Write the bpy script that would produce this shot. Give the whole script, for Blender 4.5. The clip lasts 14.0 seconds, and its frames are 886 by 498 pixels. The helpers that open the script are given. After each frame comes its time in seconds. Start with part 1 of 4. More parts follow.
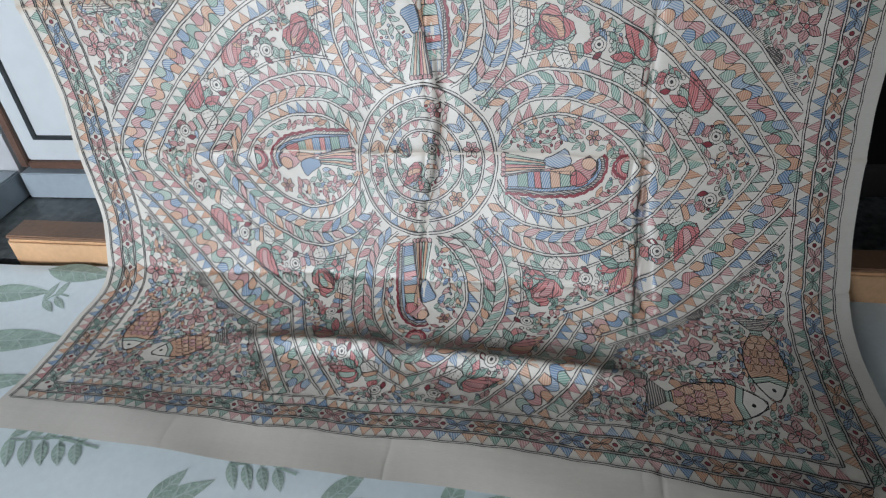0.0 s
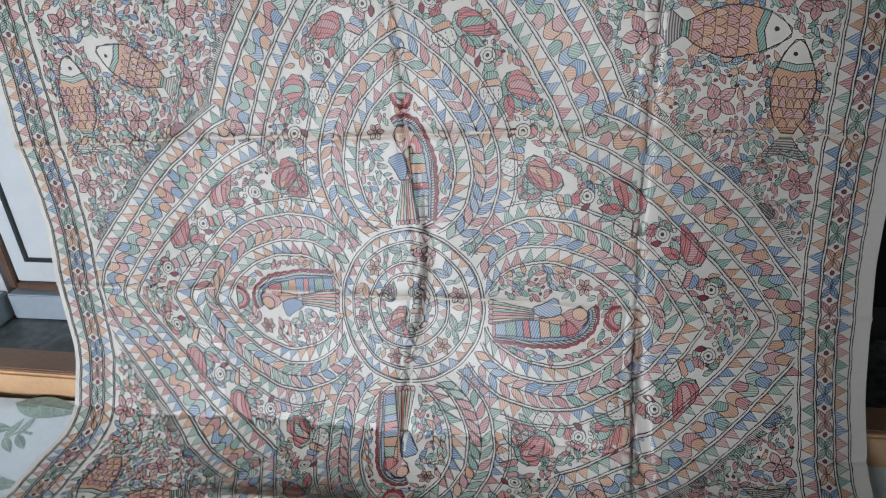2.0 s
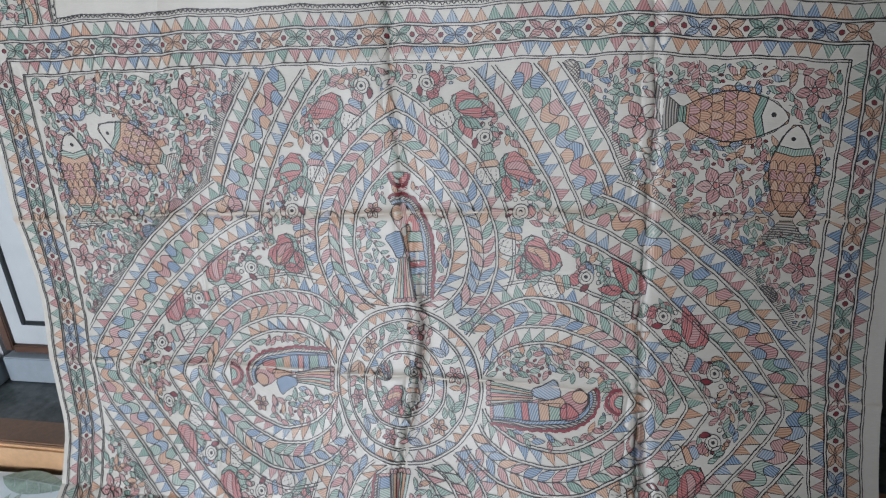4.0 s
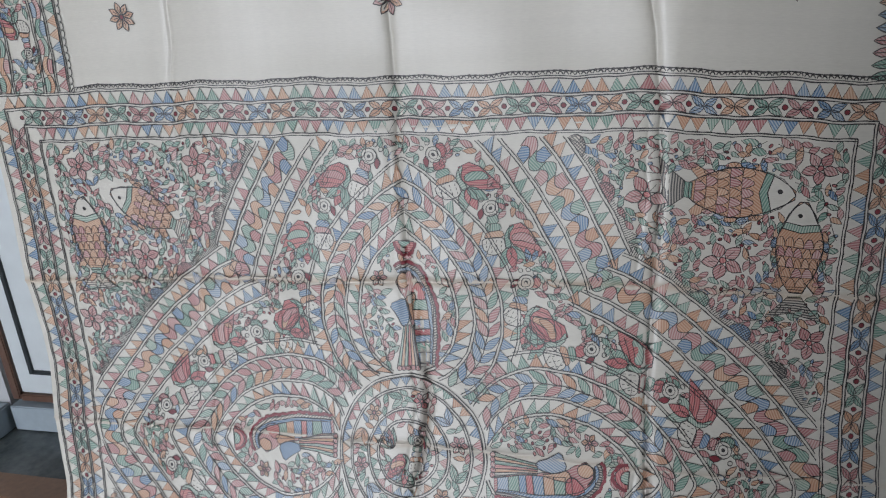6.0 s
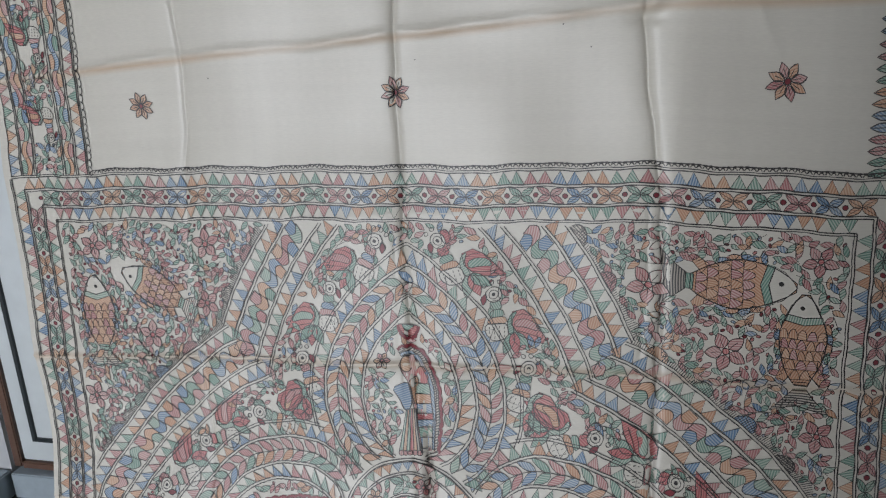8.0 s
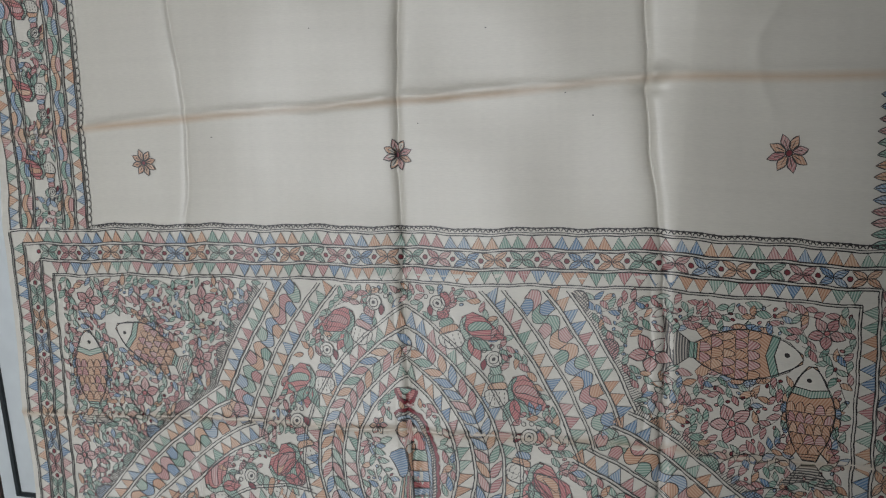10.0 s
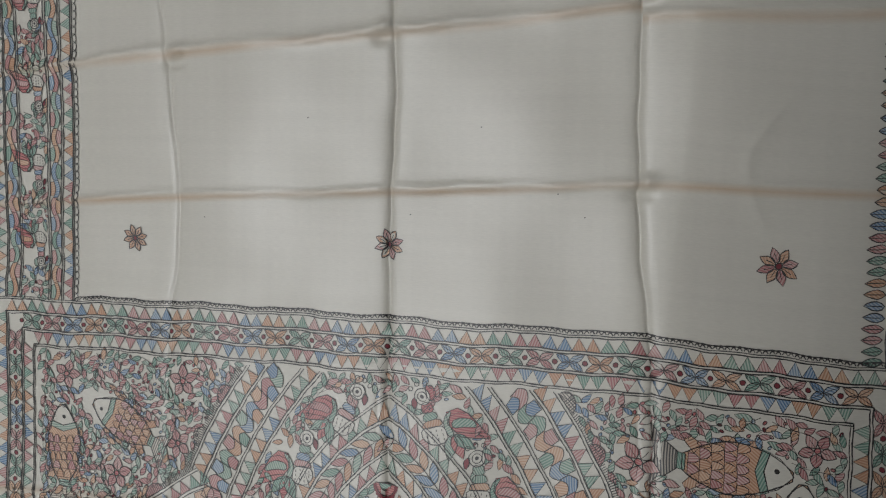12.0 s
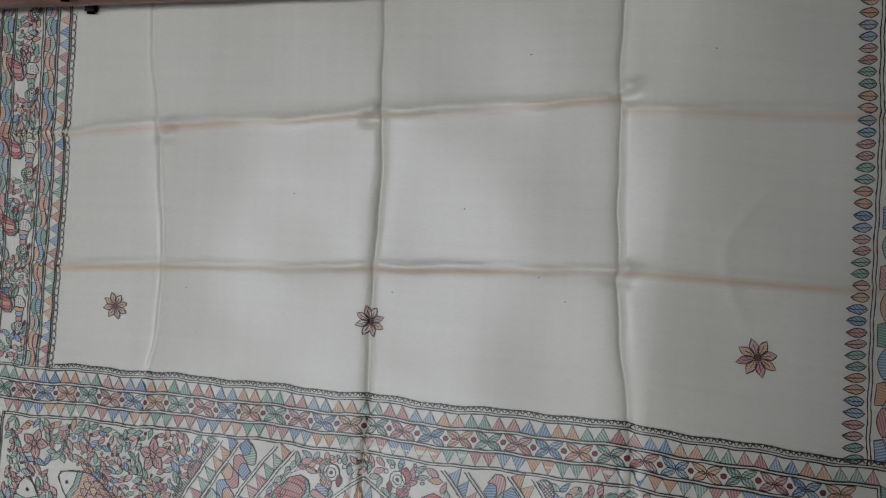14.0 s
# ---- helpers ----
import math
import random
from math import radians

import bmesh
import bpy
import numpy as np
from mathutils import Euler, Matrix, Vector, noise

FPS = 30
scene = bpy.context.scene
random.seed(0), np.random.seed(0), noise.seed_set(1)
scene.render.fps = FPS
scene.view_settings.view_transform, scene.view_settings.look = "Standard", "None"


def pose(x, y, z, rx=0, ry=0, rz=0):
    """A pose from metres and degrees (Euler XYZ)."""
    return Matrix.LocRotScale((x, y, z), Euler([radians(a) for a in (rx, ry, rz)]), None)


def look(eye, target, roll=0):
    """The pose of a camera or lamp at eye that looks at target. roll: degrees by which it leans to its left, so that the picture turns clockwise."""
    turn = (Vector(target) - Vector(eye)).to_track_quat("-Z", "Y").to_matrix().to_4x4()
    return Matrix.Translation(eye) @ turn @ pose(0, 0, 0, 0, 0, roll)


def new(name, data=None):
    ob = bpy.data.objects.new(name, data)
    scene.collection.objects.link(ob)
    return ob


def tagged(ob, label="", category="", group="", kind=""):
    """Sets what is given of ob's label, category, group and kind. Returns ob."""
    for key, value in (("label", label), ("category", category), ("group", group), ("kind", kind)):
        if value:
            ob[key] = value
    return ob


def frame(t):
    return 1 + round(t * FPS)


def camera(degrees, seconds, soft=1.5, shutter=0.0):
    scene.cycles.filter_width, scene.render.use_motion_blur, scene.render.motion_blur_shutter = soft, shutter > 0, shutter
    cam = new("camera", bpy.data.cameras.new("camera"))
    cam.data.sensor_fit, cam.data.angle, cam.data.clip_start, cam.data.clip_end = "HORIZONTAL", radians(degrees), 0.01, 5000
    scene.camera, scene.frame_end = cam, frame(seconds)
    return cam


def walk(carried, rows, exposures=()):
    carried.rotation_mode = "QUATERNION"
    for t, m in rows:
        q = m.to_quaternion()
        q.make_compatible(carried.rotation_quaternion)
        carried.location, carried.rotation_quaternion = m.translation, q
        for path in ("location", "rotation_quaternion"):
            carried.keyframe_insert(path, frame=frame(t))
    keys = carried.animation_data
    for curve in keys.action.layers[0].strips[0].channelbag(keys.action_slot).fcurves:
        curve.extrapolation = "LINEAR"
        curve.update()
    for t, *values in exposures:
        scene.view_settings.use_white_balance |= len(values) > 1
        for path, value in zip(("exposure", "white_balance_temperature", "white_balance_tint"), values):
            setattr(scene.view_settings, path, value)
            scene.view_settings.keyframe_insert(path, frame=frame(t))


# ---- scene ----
cam = camera(74.3, 14.0, 1.22)
EXPOSURES = [(0.0, 0.34, 6300, 11.5), (3.0, 0.12, 6300, 13.5), (7.5, -0.17, 6480, 13), (10.5, -0.40, 6720, 11), (12.5, -0.47, 6780, 11.5), (13.5, -0.46, 6680, 12), (14.0, -0.47, 6430, 12)]
PATH = [
    (0, (0.0967, -0.7452, 1.0444), (0.0280, 0.0554, 0.4491), -1.70),
    (0.5, (0.1085, -0.7204, 1.0532), (0.0313, 0.1027, 0.4906), -2.18),
    (1, (0.1108, -0.7072, 1.0608), (0.0166, 0.1364, 0.5320), -2.60),
    (1.5, (0.1206, -0.6952, 1.0715), (0.0334, 0.1756, 0.5876), -1.02),
    (2, (0.1230, -0.6828, 1.0823), (0.0357, 0.2039, 0.6282), -0.78),
    (2.5, (0.1264, -0.6703, 1.0920), (0.0400, 0.2203, 0.6455), -0.57),
    (3, (0.1295, -0.6652, 1.1032), (0.0383, 0.2332, 0.6735), -0.68),
    (5.5, (0.1325, -0.6320, 1.1633), (0.0243, 0.2924, 0.7975), -0.48),
    (6, (0.1349, -0.6311, 1.1769), (0.0182, 0.2957, 0.8198), -0.51),
    (6.5, (0.1351, -0.6316, 1.1864), (0.0084, 0.3009, 0.8482), -0.33),
    (7, (0.1343, -0.6298, 1.2010), (0.0085, 0.3098, 0.8825), -0.31),
    (7.5, (0.1353, -0.6247, 1.2144), (0.0045, 0.3179, 0.9072), -0.22),
    (8, (0.1407, -0.6225, 1.2267), (0.0060, 0.3266, 0.9419), -0.22),
    (10.5, (0.1373, -0.6054, 1.2732), (0.0000, 0.3646, 1.0727), 0.81),
    (11, (0.1411, -0.6048, 1.2972), (-0.0048, 0.3697, 1.1268), 0.69),
    (11.5, (0.1369, -0.6025, 1.3067), (-0.0103, 0.3747, 1.1536), 2.59),
    (12, (0.1425, -0.5923, 1.3102), (0.0068, 0.3872, 1.1618), 3.23),
    (12.5, (0.1485, -0.5886, 1.3109), (0.0125, 0.3933, 1.1793), 4.53),
    (13, (0.1528, -0.5853, 1.3253), (0.0229, 0.4015, 1.2289), 5.05),
    (13.5, (0.1530, -0.5848, 1.3348), (0.0200, 0.4034, 1.2584), 5.25),
    (14, (0.1547, -0.5883, 1.3454), (0.0214, 0.4008, 1.2826), 4.85),
]
walk(cam, [(t, look(eye, target, roll)) for t, eye, target, roll in PATH], EXPOSURES)

# ---- world and light ----
LIFT = 0.35  # the bed's base stands on the floor at z = 0
world = bpy.data.worlds.new("world")
scene.world = world
world.use_nodes = True
wn = world.node_tree.nodes
sky = wn.new("ShaderNodeTexSky")
sky.sky_type, sky.sun_disc = "NISHITA", False
sky.sun_elevation, sky.sun_rotation = radians(42), radians(200)
world.node_tree.links.new(sky.outputs[0], wn["Background"].inputs[0])
wn["Background"].inputs[1].default_value = 0.1


def area_lamp(name, m, sx, sy, watts, colour):
    data = bpy.data.lights.new(name, "AREA")
    data.shape, data.size, data.size_y, data.energy, data.color = "RECTANGLE", sx, sy, watts, colour
    ob = new(name, data)
    ob.matrix_world = m
    return ob


# daylight in the window opening behind the camera
area_lamp("window_daylight", look((-0.95, -3.07, 1.3), (-0.1, 0.0, 0.8)), 0.62, 1.2, 94, (0.90, 0.945, 1.0))


# ---- materials ----
def material(name, colour, rough=0.6, metal=0.0, spot=0.15, scale=30.0, bump=0.0, bump_scale=200.0, sheen=0.0, island=0.0, spec=0.5):
    """A principled surface with colour that wanders at two scales and a fine relief."""
    m = bpy.data.materials.new(name)
    m.use_nodes = True
    nt = m.node_tree
    b = nt.nodes["Principled BSDF"]
    b.inputs["Roughness"].default_value, b.inputs["Metallic"].default_value = rough, metal
    b.inputs["Specular IOR Level"].default_value = spec
    b.inputs["Sheen Weight"].default_value = sheen
    co = nt.nodes.new("ShaderNodeTexCoord")
    n1, n2 = nt.nodes.new("ShaderNodeTexNoise"), nt.nodes.new("ShaderNodeTexNoise")
    n1.inputs["Scale"].default_value, n2.inputs["Scale"].default_value = scale, scale * 9
    n1.inputs["Detail"].default_value = 5
    for n in (n1, n2):
        nt.links.new(co.outputs["Object"], n.inputs["Vector"])
    add = nt.nodes.new("ShaderNodeMath")
    add.operation = "ADD"
    nt.links.new(n1.outputs[0], add.inputs[0])
    nt.links.new(n2.outputs[0], add.inputs[1])
    last = add.outputs[0]
    if island:
        g = nt.nodes.new("ShaderNodeNewGeometry")
        mul = nt.nodes.new("ShaderNodeMath")
        mul.operation, mul.inputs[1].default_value, mul.inputs[2].default_value = "MULTIPLY_ADD", island, -island / 2
        nt.links.new(g.outputs["Random Per Island"], mul.inputs[0])
        a2 = nt.nodes.new("ShaderNodeMath")
        a2.operation = "ADD"
        nt.links.new(last, a2.inputs[0])
        nt.links.new(mul.outputs[0], a2.inputs[1])
        last = a2.outputs[0]
    mp = nt.nodes.new("ShaderNodeMapRange")
    mp.inputs[1].default_value, mp.inputs[2].default_value = 0.6, 1.4
    mp.inputs[3].default_value, mp.inputs[4].default_value = 1 - spot, 1 + spot
    nt.links.new(last, mp.inputs[0])
    hsv = nt.nodes.new("ShaderNodeHueSaturation")
    hsv.inputs["Color"].default_value = (*colour, 1)
    nt.links.new(mp.outputs[0], hsv.inputs["Value"])
    nt.links.new(hsv.outputs[0], b.inputs["Base Color"])
    if bump:
        n3 = nt.nodes.new("ShaderNodeTexNoise")
        n3.inputs["Scale"].default_value = bump_scale
        nt.links.new(co.outputs["Object"], n3.inputs["Vector"])
        bp = nt.nodes.new("ShaderNodeBump")
        bp.inputs["Strength"].default_value, bp.inputs["Distance"].default_value = bump, 0.002
        nt.links.new(n3.outputs[0], bp.inputs["Height"])
        nt.links.new(bp.outputs[0], b.inputs["Normal"])
    return m


SILK_ROUGH, SILK_SPEC = 0.43, 0.6


def silk_weave(nt, b, strength):
    """Fine threads of the silk, across and along, as a relief from the cloth's own coordinates."""
    uv = nt.nodes.new("ShaderNodeUVMap")
    uv.uv_map = "cloth"
    mp = nt.nodes.new("ShaderNodeMapping")
    mp.inputs["Scale"].default_value = (120, 900, 1)
    n = nt.nodes.new("ShaderNodeTexNoise")
    n.inputs["Scale"].default_value, n.inputs["Detail"].default_value = 1, 3
    bp = nt.nodes.new("ShaderNodeBump")
    bp.inputs["Strength"].default_value, bp.inputs["Distance"].default_value = strength, 0.001
    nt.links.new(uv.outputs[0], mp.inputs[0])
    nt.links.new(mp.outputs[0], n.inputs["Vector"])
    nt.links.new(n.outputs[0], bp.inputs["Height"])
    nt.links.new(bp.outputs[0], b.inputs["Normal"])
    return n


def worn(nt, target, colour, blotch, weight=1.0):
    """Tan stains worn along the pressed folds, and dark maroon-brown streaks along the two upright ones."""
    def calc(op, a, c, clamp=False):
        n = nt.nodes.new("ShaderNodeMath")
        n.operation, n.use_clamp = op, clamp
        for i, q in enumerate((a, c)):
            if isinstance(q, (int, float)):
                n.inputs[i].default_value = q
            else:
                nt.links.new(q, n.inputs[i])
        return n.outputs[0]

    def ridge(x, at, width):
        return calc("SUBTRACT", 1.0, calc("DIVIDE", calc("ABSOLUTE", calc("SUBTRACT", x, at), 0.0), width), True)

    def mixed(a, b, factor):
        mix = nt.nodes.new("ShaderNodeMix")
        mix.data_type = "RGBA"
        mix.inputs["B"].default_value = (*b, 1)
        if isinstance(a, tuple):
            mix.inputs["A"].default_value = (*a, 1)
        else:
            nt.links.new(a, mix.inputs["A"])
        nt.links.new(factor, mix.inputs["Factor"])
        return mix.outputs["Result"]

    uv, sep = nt.nodes.new("ShaderNodeUVMap"), nt.nodes.new("ShaderNodeSeparateXYZ")
    uv.uv_map = "cloth"
    nt.links.new(uv.outputs[0], sep.inputs[0])
    u, v = sep.outputs[0], sep.outputs[1]
    stain = 0.0
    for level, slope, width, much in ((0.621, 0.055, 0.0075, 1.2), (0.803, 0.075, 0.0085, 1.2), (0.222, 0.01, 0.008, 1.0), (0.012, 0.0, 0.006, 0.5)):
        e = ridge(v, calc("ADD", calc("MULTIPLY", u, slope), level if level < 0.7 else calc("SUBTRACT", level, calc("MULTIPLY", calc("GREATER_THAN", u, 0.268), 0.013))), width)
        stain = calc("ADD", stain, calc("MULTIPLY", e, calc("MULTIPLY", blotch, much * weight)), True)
    streak = 0.0
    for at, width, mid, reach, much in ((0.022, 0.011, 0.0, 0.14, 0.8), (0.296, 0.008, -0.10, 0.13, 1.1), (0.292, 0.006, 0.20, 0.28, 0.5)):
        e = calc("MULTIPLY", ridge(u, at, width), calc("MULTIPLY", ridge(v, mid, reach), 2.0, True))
        streak = calc("ADD", streak, calc("MULTIPLY", e, calc("MULTIPLY", blotch, much)), True)
    nt.links.new(mixed(mixed(colour, (0.50, 0.36, 0.24), stain), (0.10, 0.045, 0.04), streak), target.inputs["Base Color" if target.type == "BSDF_PRINCIPLED" else "Color"])


def silk(name, colour):
    m = bpy.data.materials.new(name)
    m.use_nodes = True
    nt = m.node_tree
    b = nt.nodes["Principled BSDF"]
    b.inputs["Roughness"].default_value, b.inputs["Specular IOR Level"].default_value = SILK_ROUGH, SILK_SPEC
    weave = silk_weave(nt, b, 0.09)
    big = nt.nodes.new("ShaderNodeTexNoise")
    big.inputs["Scale"].default_value, big.inputs["Detail"].default_value = 7, 4
    co = nt.nodes.new("ShaderNodeTexCoord")
    nt.links.new(co.outputs["Object"], big.inputs["Vector"])
    add = nt.nodes.new("ShaderNodeMath")
    add.operation = "ADD"
    nt.links.new(weave.outputs[0], add.inputs[0])
    # uneven threads: long slubs across, broader bands down
    slub = 0.0
    for sx, sy in ((4, 110), (60, 1.5)):
        m2, n2, u2 = nt.nodes.new("ShaderNodeMapping"), nt.nodes.new("ShaderNodeTexNoise"), nt.nodes.new("ShaderNodeUVMap")
        m2.inputs["Scale"].default_value, u2.uv_map = (sx, sy, 1), "cloth"
        n2.inputs["Scale"].default_value, n2.inputs["Detail"].default_value = 1, 4
        nt.links.new(u2.outputs[0], m2.inputs[0])
        nt.links.new(m2.outputs[0], n2.inputs["Vector"])
        half = nt.nodes.new("ShaderNodeMath")
        half.operation, half.inputs[1].default_value = "MULTIPLY_ADD", 0.5
        nt.links.new(n2.outputs[0], half.inputs[0])
        if slub:
            nt.links.new(slub, half.inputs[2])
        else:
            half.inputs[2].default_value = 0.0
        slub = half.outputs[0]
    nt.links.new(slub, add.inputs[1])
    mp = nt.nodes.new("ShaderNodeMapRange")
    mp.inputs[1].default_value, mp.inputs[2].default_value, mp.inputs[3].default_value, mp.inputs[4].default_value = 0.6, 1.4, 0.91, 1.06
    nt.links.new(add.outputs[0], mp.inputs[0])
    hsv = nt.nodes.new("ShaderNodeHueSaturation")
    nt.links.new(mp.outputs[0], hsv.inputs["Value"])
    nt.links.new(hsv.outputs[0], b.inputs["Base Color"])

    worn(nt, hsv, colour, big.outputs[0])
    return m


def hatched(name, wash, line, period=0.0028):
    """Paint laid on in fine pen strokes over a pale wash: stripes run across each painted shape."""
    m = bpy.data.materials.new(name)
    m.use_nodes = True
    nt = m.node_tree
    b = nt.nodes["Principled BSDF"]
    b.inputs["Roughness"].default_value, b.inputs["Specular IOR Level"].default_value = SILK_ROUGH + 0.05, SILK_SPEC
    silk_weave(nt, b, 0.10)
    uv = nt.nodes.new("ShaderNodeUVMap")
    uv.uv_map = "pen"
    sep = nt.nodes.new("ShaderNodeSeparateXYZ")
    nt.links.new(uv.outputs[0], sep.inputs[0])
    sin = nt.nodes.new("ShaderNodeMath")
    sin.operation, sin.inputs[1].default_value = "MULTIPLY", 2 * math.pi / period
    nt.links.new(sep.outputs[0], sin.inputs[0])
    s2 = nt.nodes.new("ShaderNodeMath")
    s2.operation = "SINE"
    nt.links.new(sin.outputs[0], s2.inputs[0])
    tone = nt.nodes.new("ShaderNodeUVMap")
    tone.uv_map = "tone"
    g = nt.nodes.new("ShaderNodeSeparateXYZ")
    nt.links.new(tone.outputs[0], g.inputs[0])
    s3 = nt.nodes.new("ShaderNodeMath")
    s3.operation, s3.inputs[1].default_value, s3.inputs[2].default_value = "MULTIPLY_ADD", 0.5, 0.25
    nt.links.new(s2.outputs[0], s3.inputs[0])
    s4 = nt.nodes.new("ShaderNodeMath")
    s4.operation, s4.inputs[1].default_value = "MULTIPLY_ADD", 0.55
    nt.links.new(g.outputs[0], s4.inputs[0])
    nt.links.new(s3.outputs[0], s4.inputs[2])
    s4.use_clamp = True
    mix = nt.nodes.new("ShaderNodeMix")
    mix.data_type = "RGBA"
    mix.inputs["A"].default_value, mix.inputs["B"].default_value = (*wash, 1), (*line, 1)
    nt.links.new(s4.outputs[0], mix.inputs["Factor"])
    blot = nt.nodes.new("ShaderNodeTexNoise")
    blot.inputs["Scale"].default_value, blot.inputs["Detail"].default_value = 22, 4
    co = nt.nodes.new("ShaderNodeTexCoord")
    nt.links.new(co.outputs["Object"], blot.inputs["Vector"])
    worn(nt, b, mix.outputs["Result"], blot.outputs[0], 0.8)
    return m


SILK = silk("cream_tussar_silk", (0.575, 0.55, 0.485))
INK = material("black_ink", (0.036, 0.033, 0.033), SILK_ROUGH + 0.05, spot=0.5, scale=60, spec=SILK_SPEC)
TEAL = hatched("teal_pen", (0.42, 0.47, 0.40), (0.12, 0.24, 0.19))
BLUE = hatched("blue_pen", (0.40, 0.445, 0.47), (0.09, 0.18, 0.30))
ROSE = hatched("rose_pen", (0.53, 0.39, 0.355), (0.36, 0.14, 0.14))
PEACH = hatched("orange_pen", (0.57, 0.41, 0.30), (0.43, 0.22, 0.13))
RED = hatched("red_pen", (0.53, 0.27, 0.24), (0.38, 0.09, 0.10))
MAROON = material("maroon_ink", (0.20, 0.03, 0.04), SILK_ROUGH + 0.05, spot=0.4, scale=60, spec=SILK_SPEC)
GREY = hatched("black_hatching", (0.60, 0.55, 0.47), (0.07, 0.07, 0.07), 0.003)
PAINTS = [INK, TEAL, BLUE, ROSE, PEACH, RED, MAROON, GREY, SILK]
K, TE, BL, RO, PE, RE, MA, GR, WH = range(9)
SOFT = (TE, RO, BL, PE, TE, RO, RO, BL)

CEILING_PAINT = material("white_ceiling_paint", (0.80, 0.80, 0.78), 0.8, spot=0.05, scale=3, bump=0.1)
WALL_PAINT = material("pale_grey_wall_paint", (0.45, 0.46, 0.47), 0.7, spot=0.06, scale=3, bump=0.1)
DOOR_PAINT = material("grey_white_enamel", (0.56, 0.60, 0.61), 0.35, spot=0.05, scale=4, bump=0.05)
GROOVE = material("dark_green_black_lacquer", (0.018, 0.024, 0.026), 0.4, spot=0.3)
BROWN_EDGE = material("brown_lacquer", (0.12, 0.065, 0.045), 0.4, spot=0.3)
PLINTH = material("blue_grey_paint", (0.34, 0.40, 0.44), 0.4, spot=0.1, scale=8)
MARBLE = material("dark_grey_marble", (0.10, 0.115, 0.115), 0.25, spot=0.6, scale=9)
WOOD = material("light_orange_wood", (0.60, 0.37, 0.20), 0.45, spot=0.12, scale=14, bump=0.1)
# brown for the base; on the rail's top it stands in for grazing-light shade
WOOD_TOP = material("brown_wood_base_shaded_top", (0.22, 0.125, 0.075), 0.45, spot=0.2, scale=14, bump=0.1)
ROD_WOOD = material("dark_brown_wood", (0.17, 0.085, 0.06), 0.4, spot=0.3, scale=20)
BLACK = material("black_metal", (0.02, 0.02, 0.022), 0.4)
SHEET = material("pale_blue_cotton", (0.68, 0.76, 0.78), 0.85, spot=0.05, scale=12, bump=0.08, bump_scale=900, sheen=0.2)
PRINT = material("sage_green_print", (0.34, 0.45, 0.38), 0.85, spot=0.25, scale=50, bump=0.08, bump_scale=900, island=0.3)
PRINT_PALE = material("pale_sage_print", (0.46, 0.56, 0.52), 0.85, spot=0.2, scale=50, bump=0.08, bump_scale=900)
# near-black that paints the darkness of the open bay into its surfaces
UNLIT_BAY = material("black_for_unlit_bay", (0.012, 0.010, 0.010), 0.8, spot=0.3)
FLOOR = material("grey_floor_tile", (0.35, 0.34, 0.32), 0.3, spot=0.15, scale=5)
MATTRESS = material("mattress_ticking", (0.55, 0.55, 0.52), 0.9, spot=0.1)


# ---- builders ----
def thing(name, label, category, at=(0, 0, 0), group="", kind=""):
    ob = new(name)
    ob.empty_display_size = 0.05
    ob.location = at
    return tagged(ob, label, category, group, kind)


def link_mesh(name, me, parent=None, label=""):
    ob = new(name, me)
    if parent:
        ob.parent = parent
        ob.matrix_parent_inverse = Matrix.Translation(-Vector(parent.location))
    return tagged(ob, label) if label else ob


def part(name, bm, mat, parent=None, label="", smooth=False):
    me = bpy.data.meshes.new(name)
    bm.to_mesh(me)
    bm.free()
    for m in mat if isinstance(mat, (list, tuple)) else [mat]:
        me.materials.append(m)
    if smooth:
        me.shade_smooth()
    return link_mesh(name, me, parent, label)


def box(x0, y0, z0, x1, y1, z1, bevel=0.003):
    bm = bmesh.new()
    bmesh.ops.create_cube(bm, size=1, matrix=Matrix.Translation(((x0 + x1) / 2, (y0 + y1) / 2, (z0 + z1) / 2)) @ Matrix.Diagonal((x1 - x0, y1 - y0, z1 - z0, 1)))
    if bevel:
        bmesh.ops.bevel(bm, geom=bm.edges[:], offset=bevel, segments=2, affect="EDGES")
    return bm


def structure(name, x0, y0, z0, x1, y1, z1, mat, label, category):
    return tagged(part(name, box(x0, y0, z0, x1, y1, z1, 0), mat), label, category, kind="structure")


# ---- the room ----
structure("floor", -2.2, -3.2, -0.10, 2.2, 0.95, 0.0, FLOOR, "grey tiled floor of a small bedroom", "floor")
structure("ceiling", -2.2, -3.2, 2.7, 2.2, 0.95, 2.8, CEILING_PAINT, "plain pale painted ceiling", "ceiling")
structure("wall_left", -2.3, -3.2, 0.0, -2.2, 0.95, 2.7, WALL_PAINT, "plain pale grey painted wall", "wall")
structure("wall_right", 2.2, -3.2, 0.0, 2.3, 0.95, 2.7, FLOOR, "plain dull grey wall", "wall")
structure("wall_behind", -2.2, 0.85, 0.0, 2.2, 0.95, 2.7, WALL_PAINT, "plain pale grey wall behind the wardrobe", "wall")
for n, a in enumerate(((-2.2, 0, 2.2, 0.68), (-2.2, 1.93, 2.2, 2.7), (-2.2, 0.68, -1.29, 1.93), (-0.61, 0.68, 2.2, 1.93))):
    structure("wall_back" if not n else "wall_back_%d" % n, a[0], -3.2, a[1], a[2], -3.1, a[3], WALL_PAINT, "pale grey wall round the window opening", "wall")
# added out of view: blocks part of the window to dim the saree's top
structure("top_shade_block", -2.2, -3.1, 1.62, -0.15, -1.45, 2.7, WALL_PAINT, "added unseen block that shades the saree's top", "wall")
# added out of view: cuts window light so the saree's right side falls darker
structure("right_shade_block", -0.15, -3.1, 0.0, 2.2, -1.45, 2.7, WALL_PAINT, "added unseen block that shades the saree's right side", "wall")
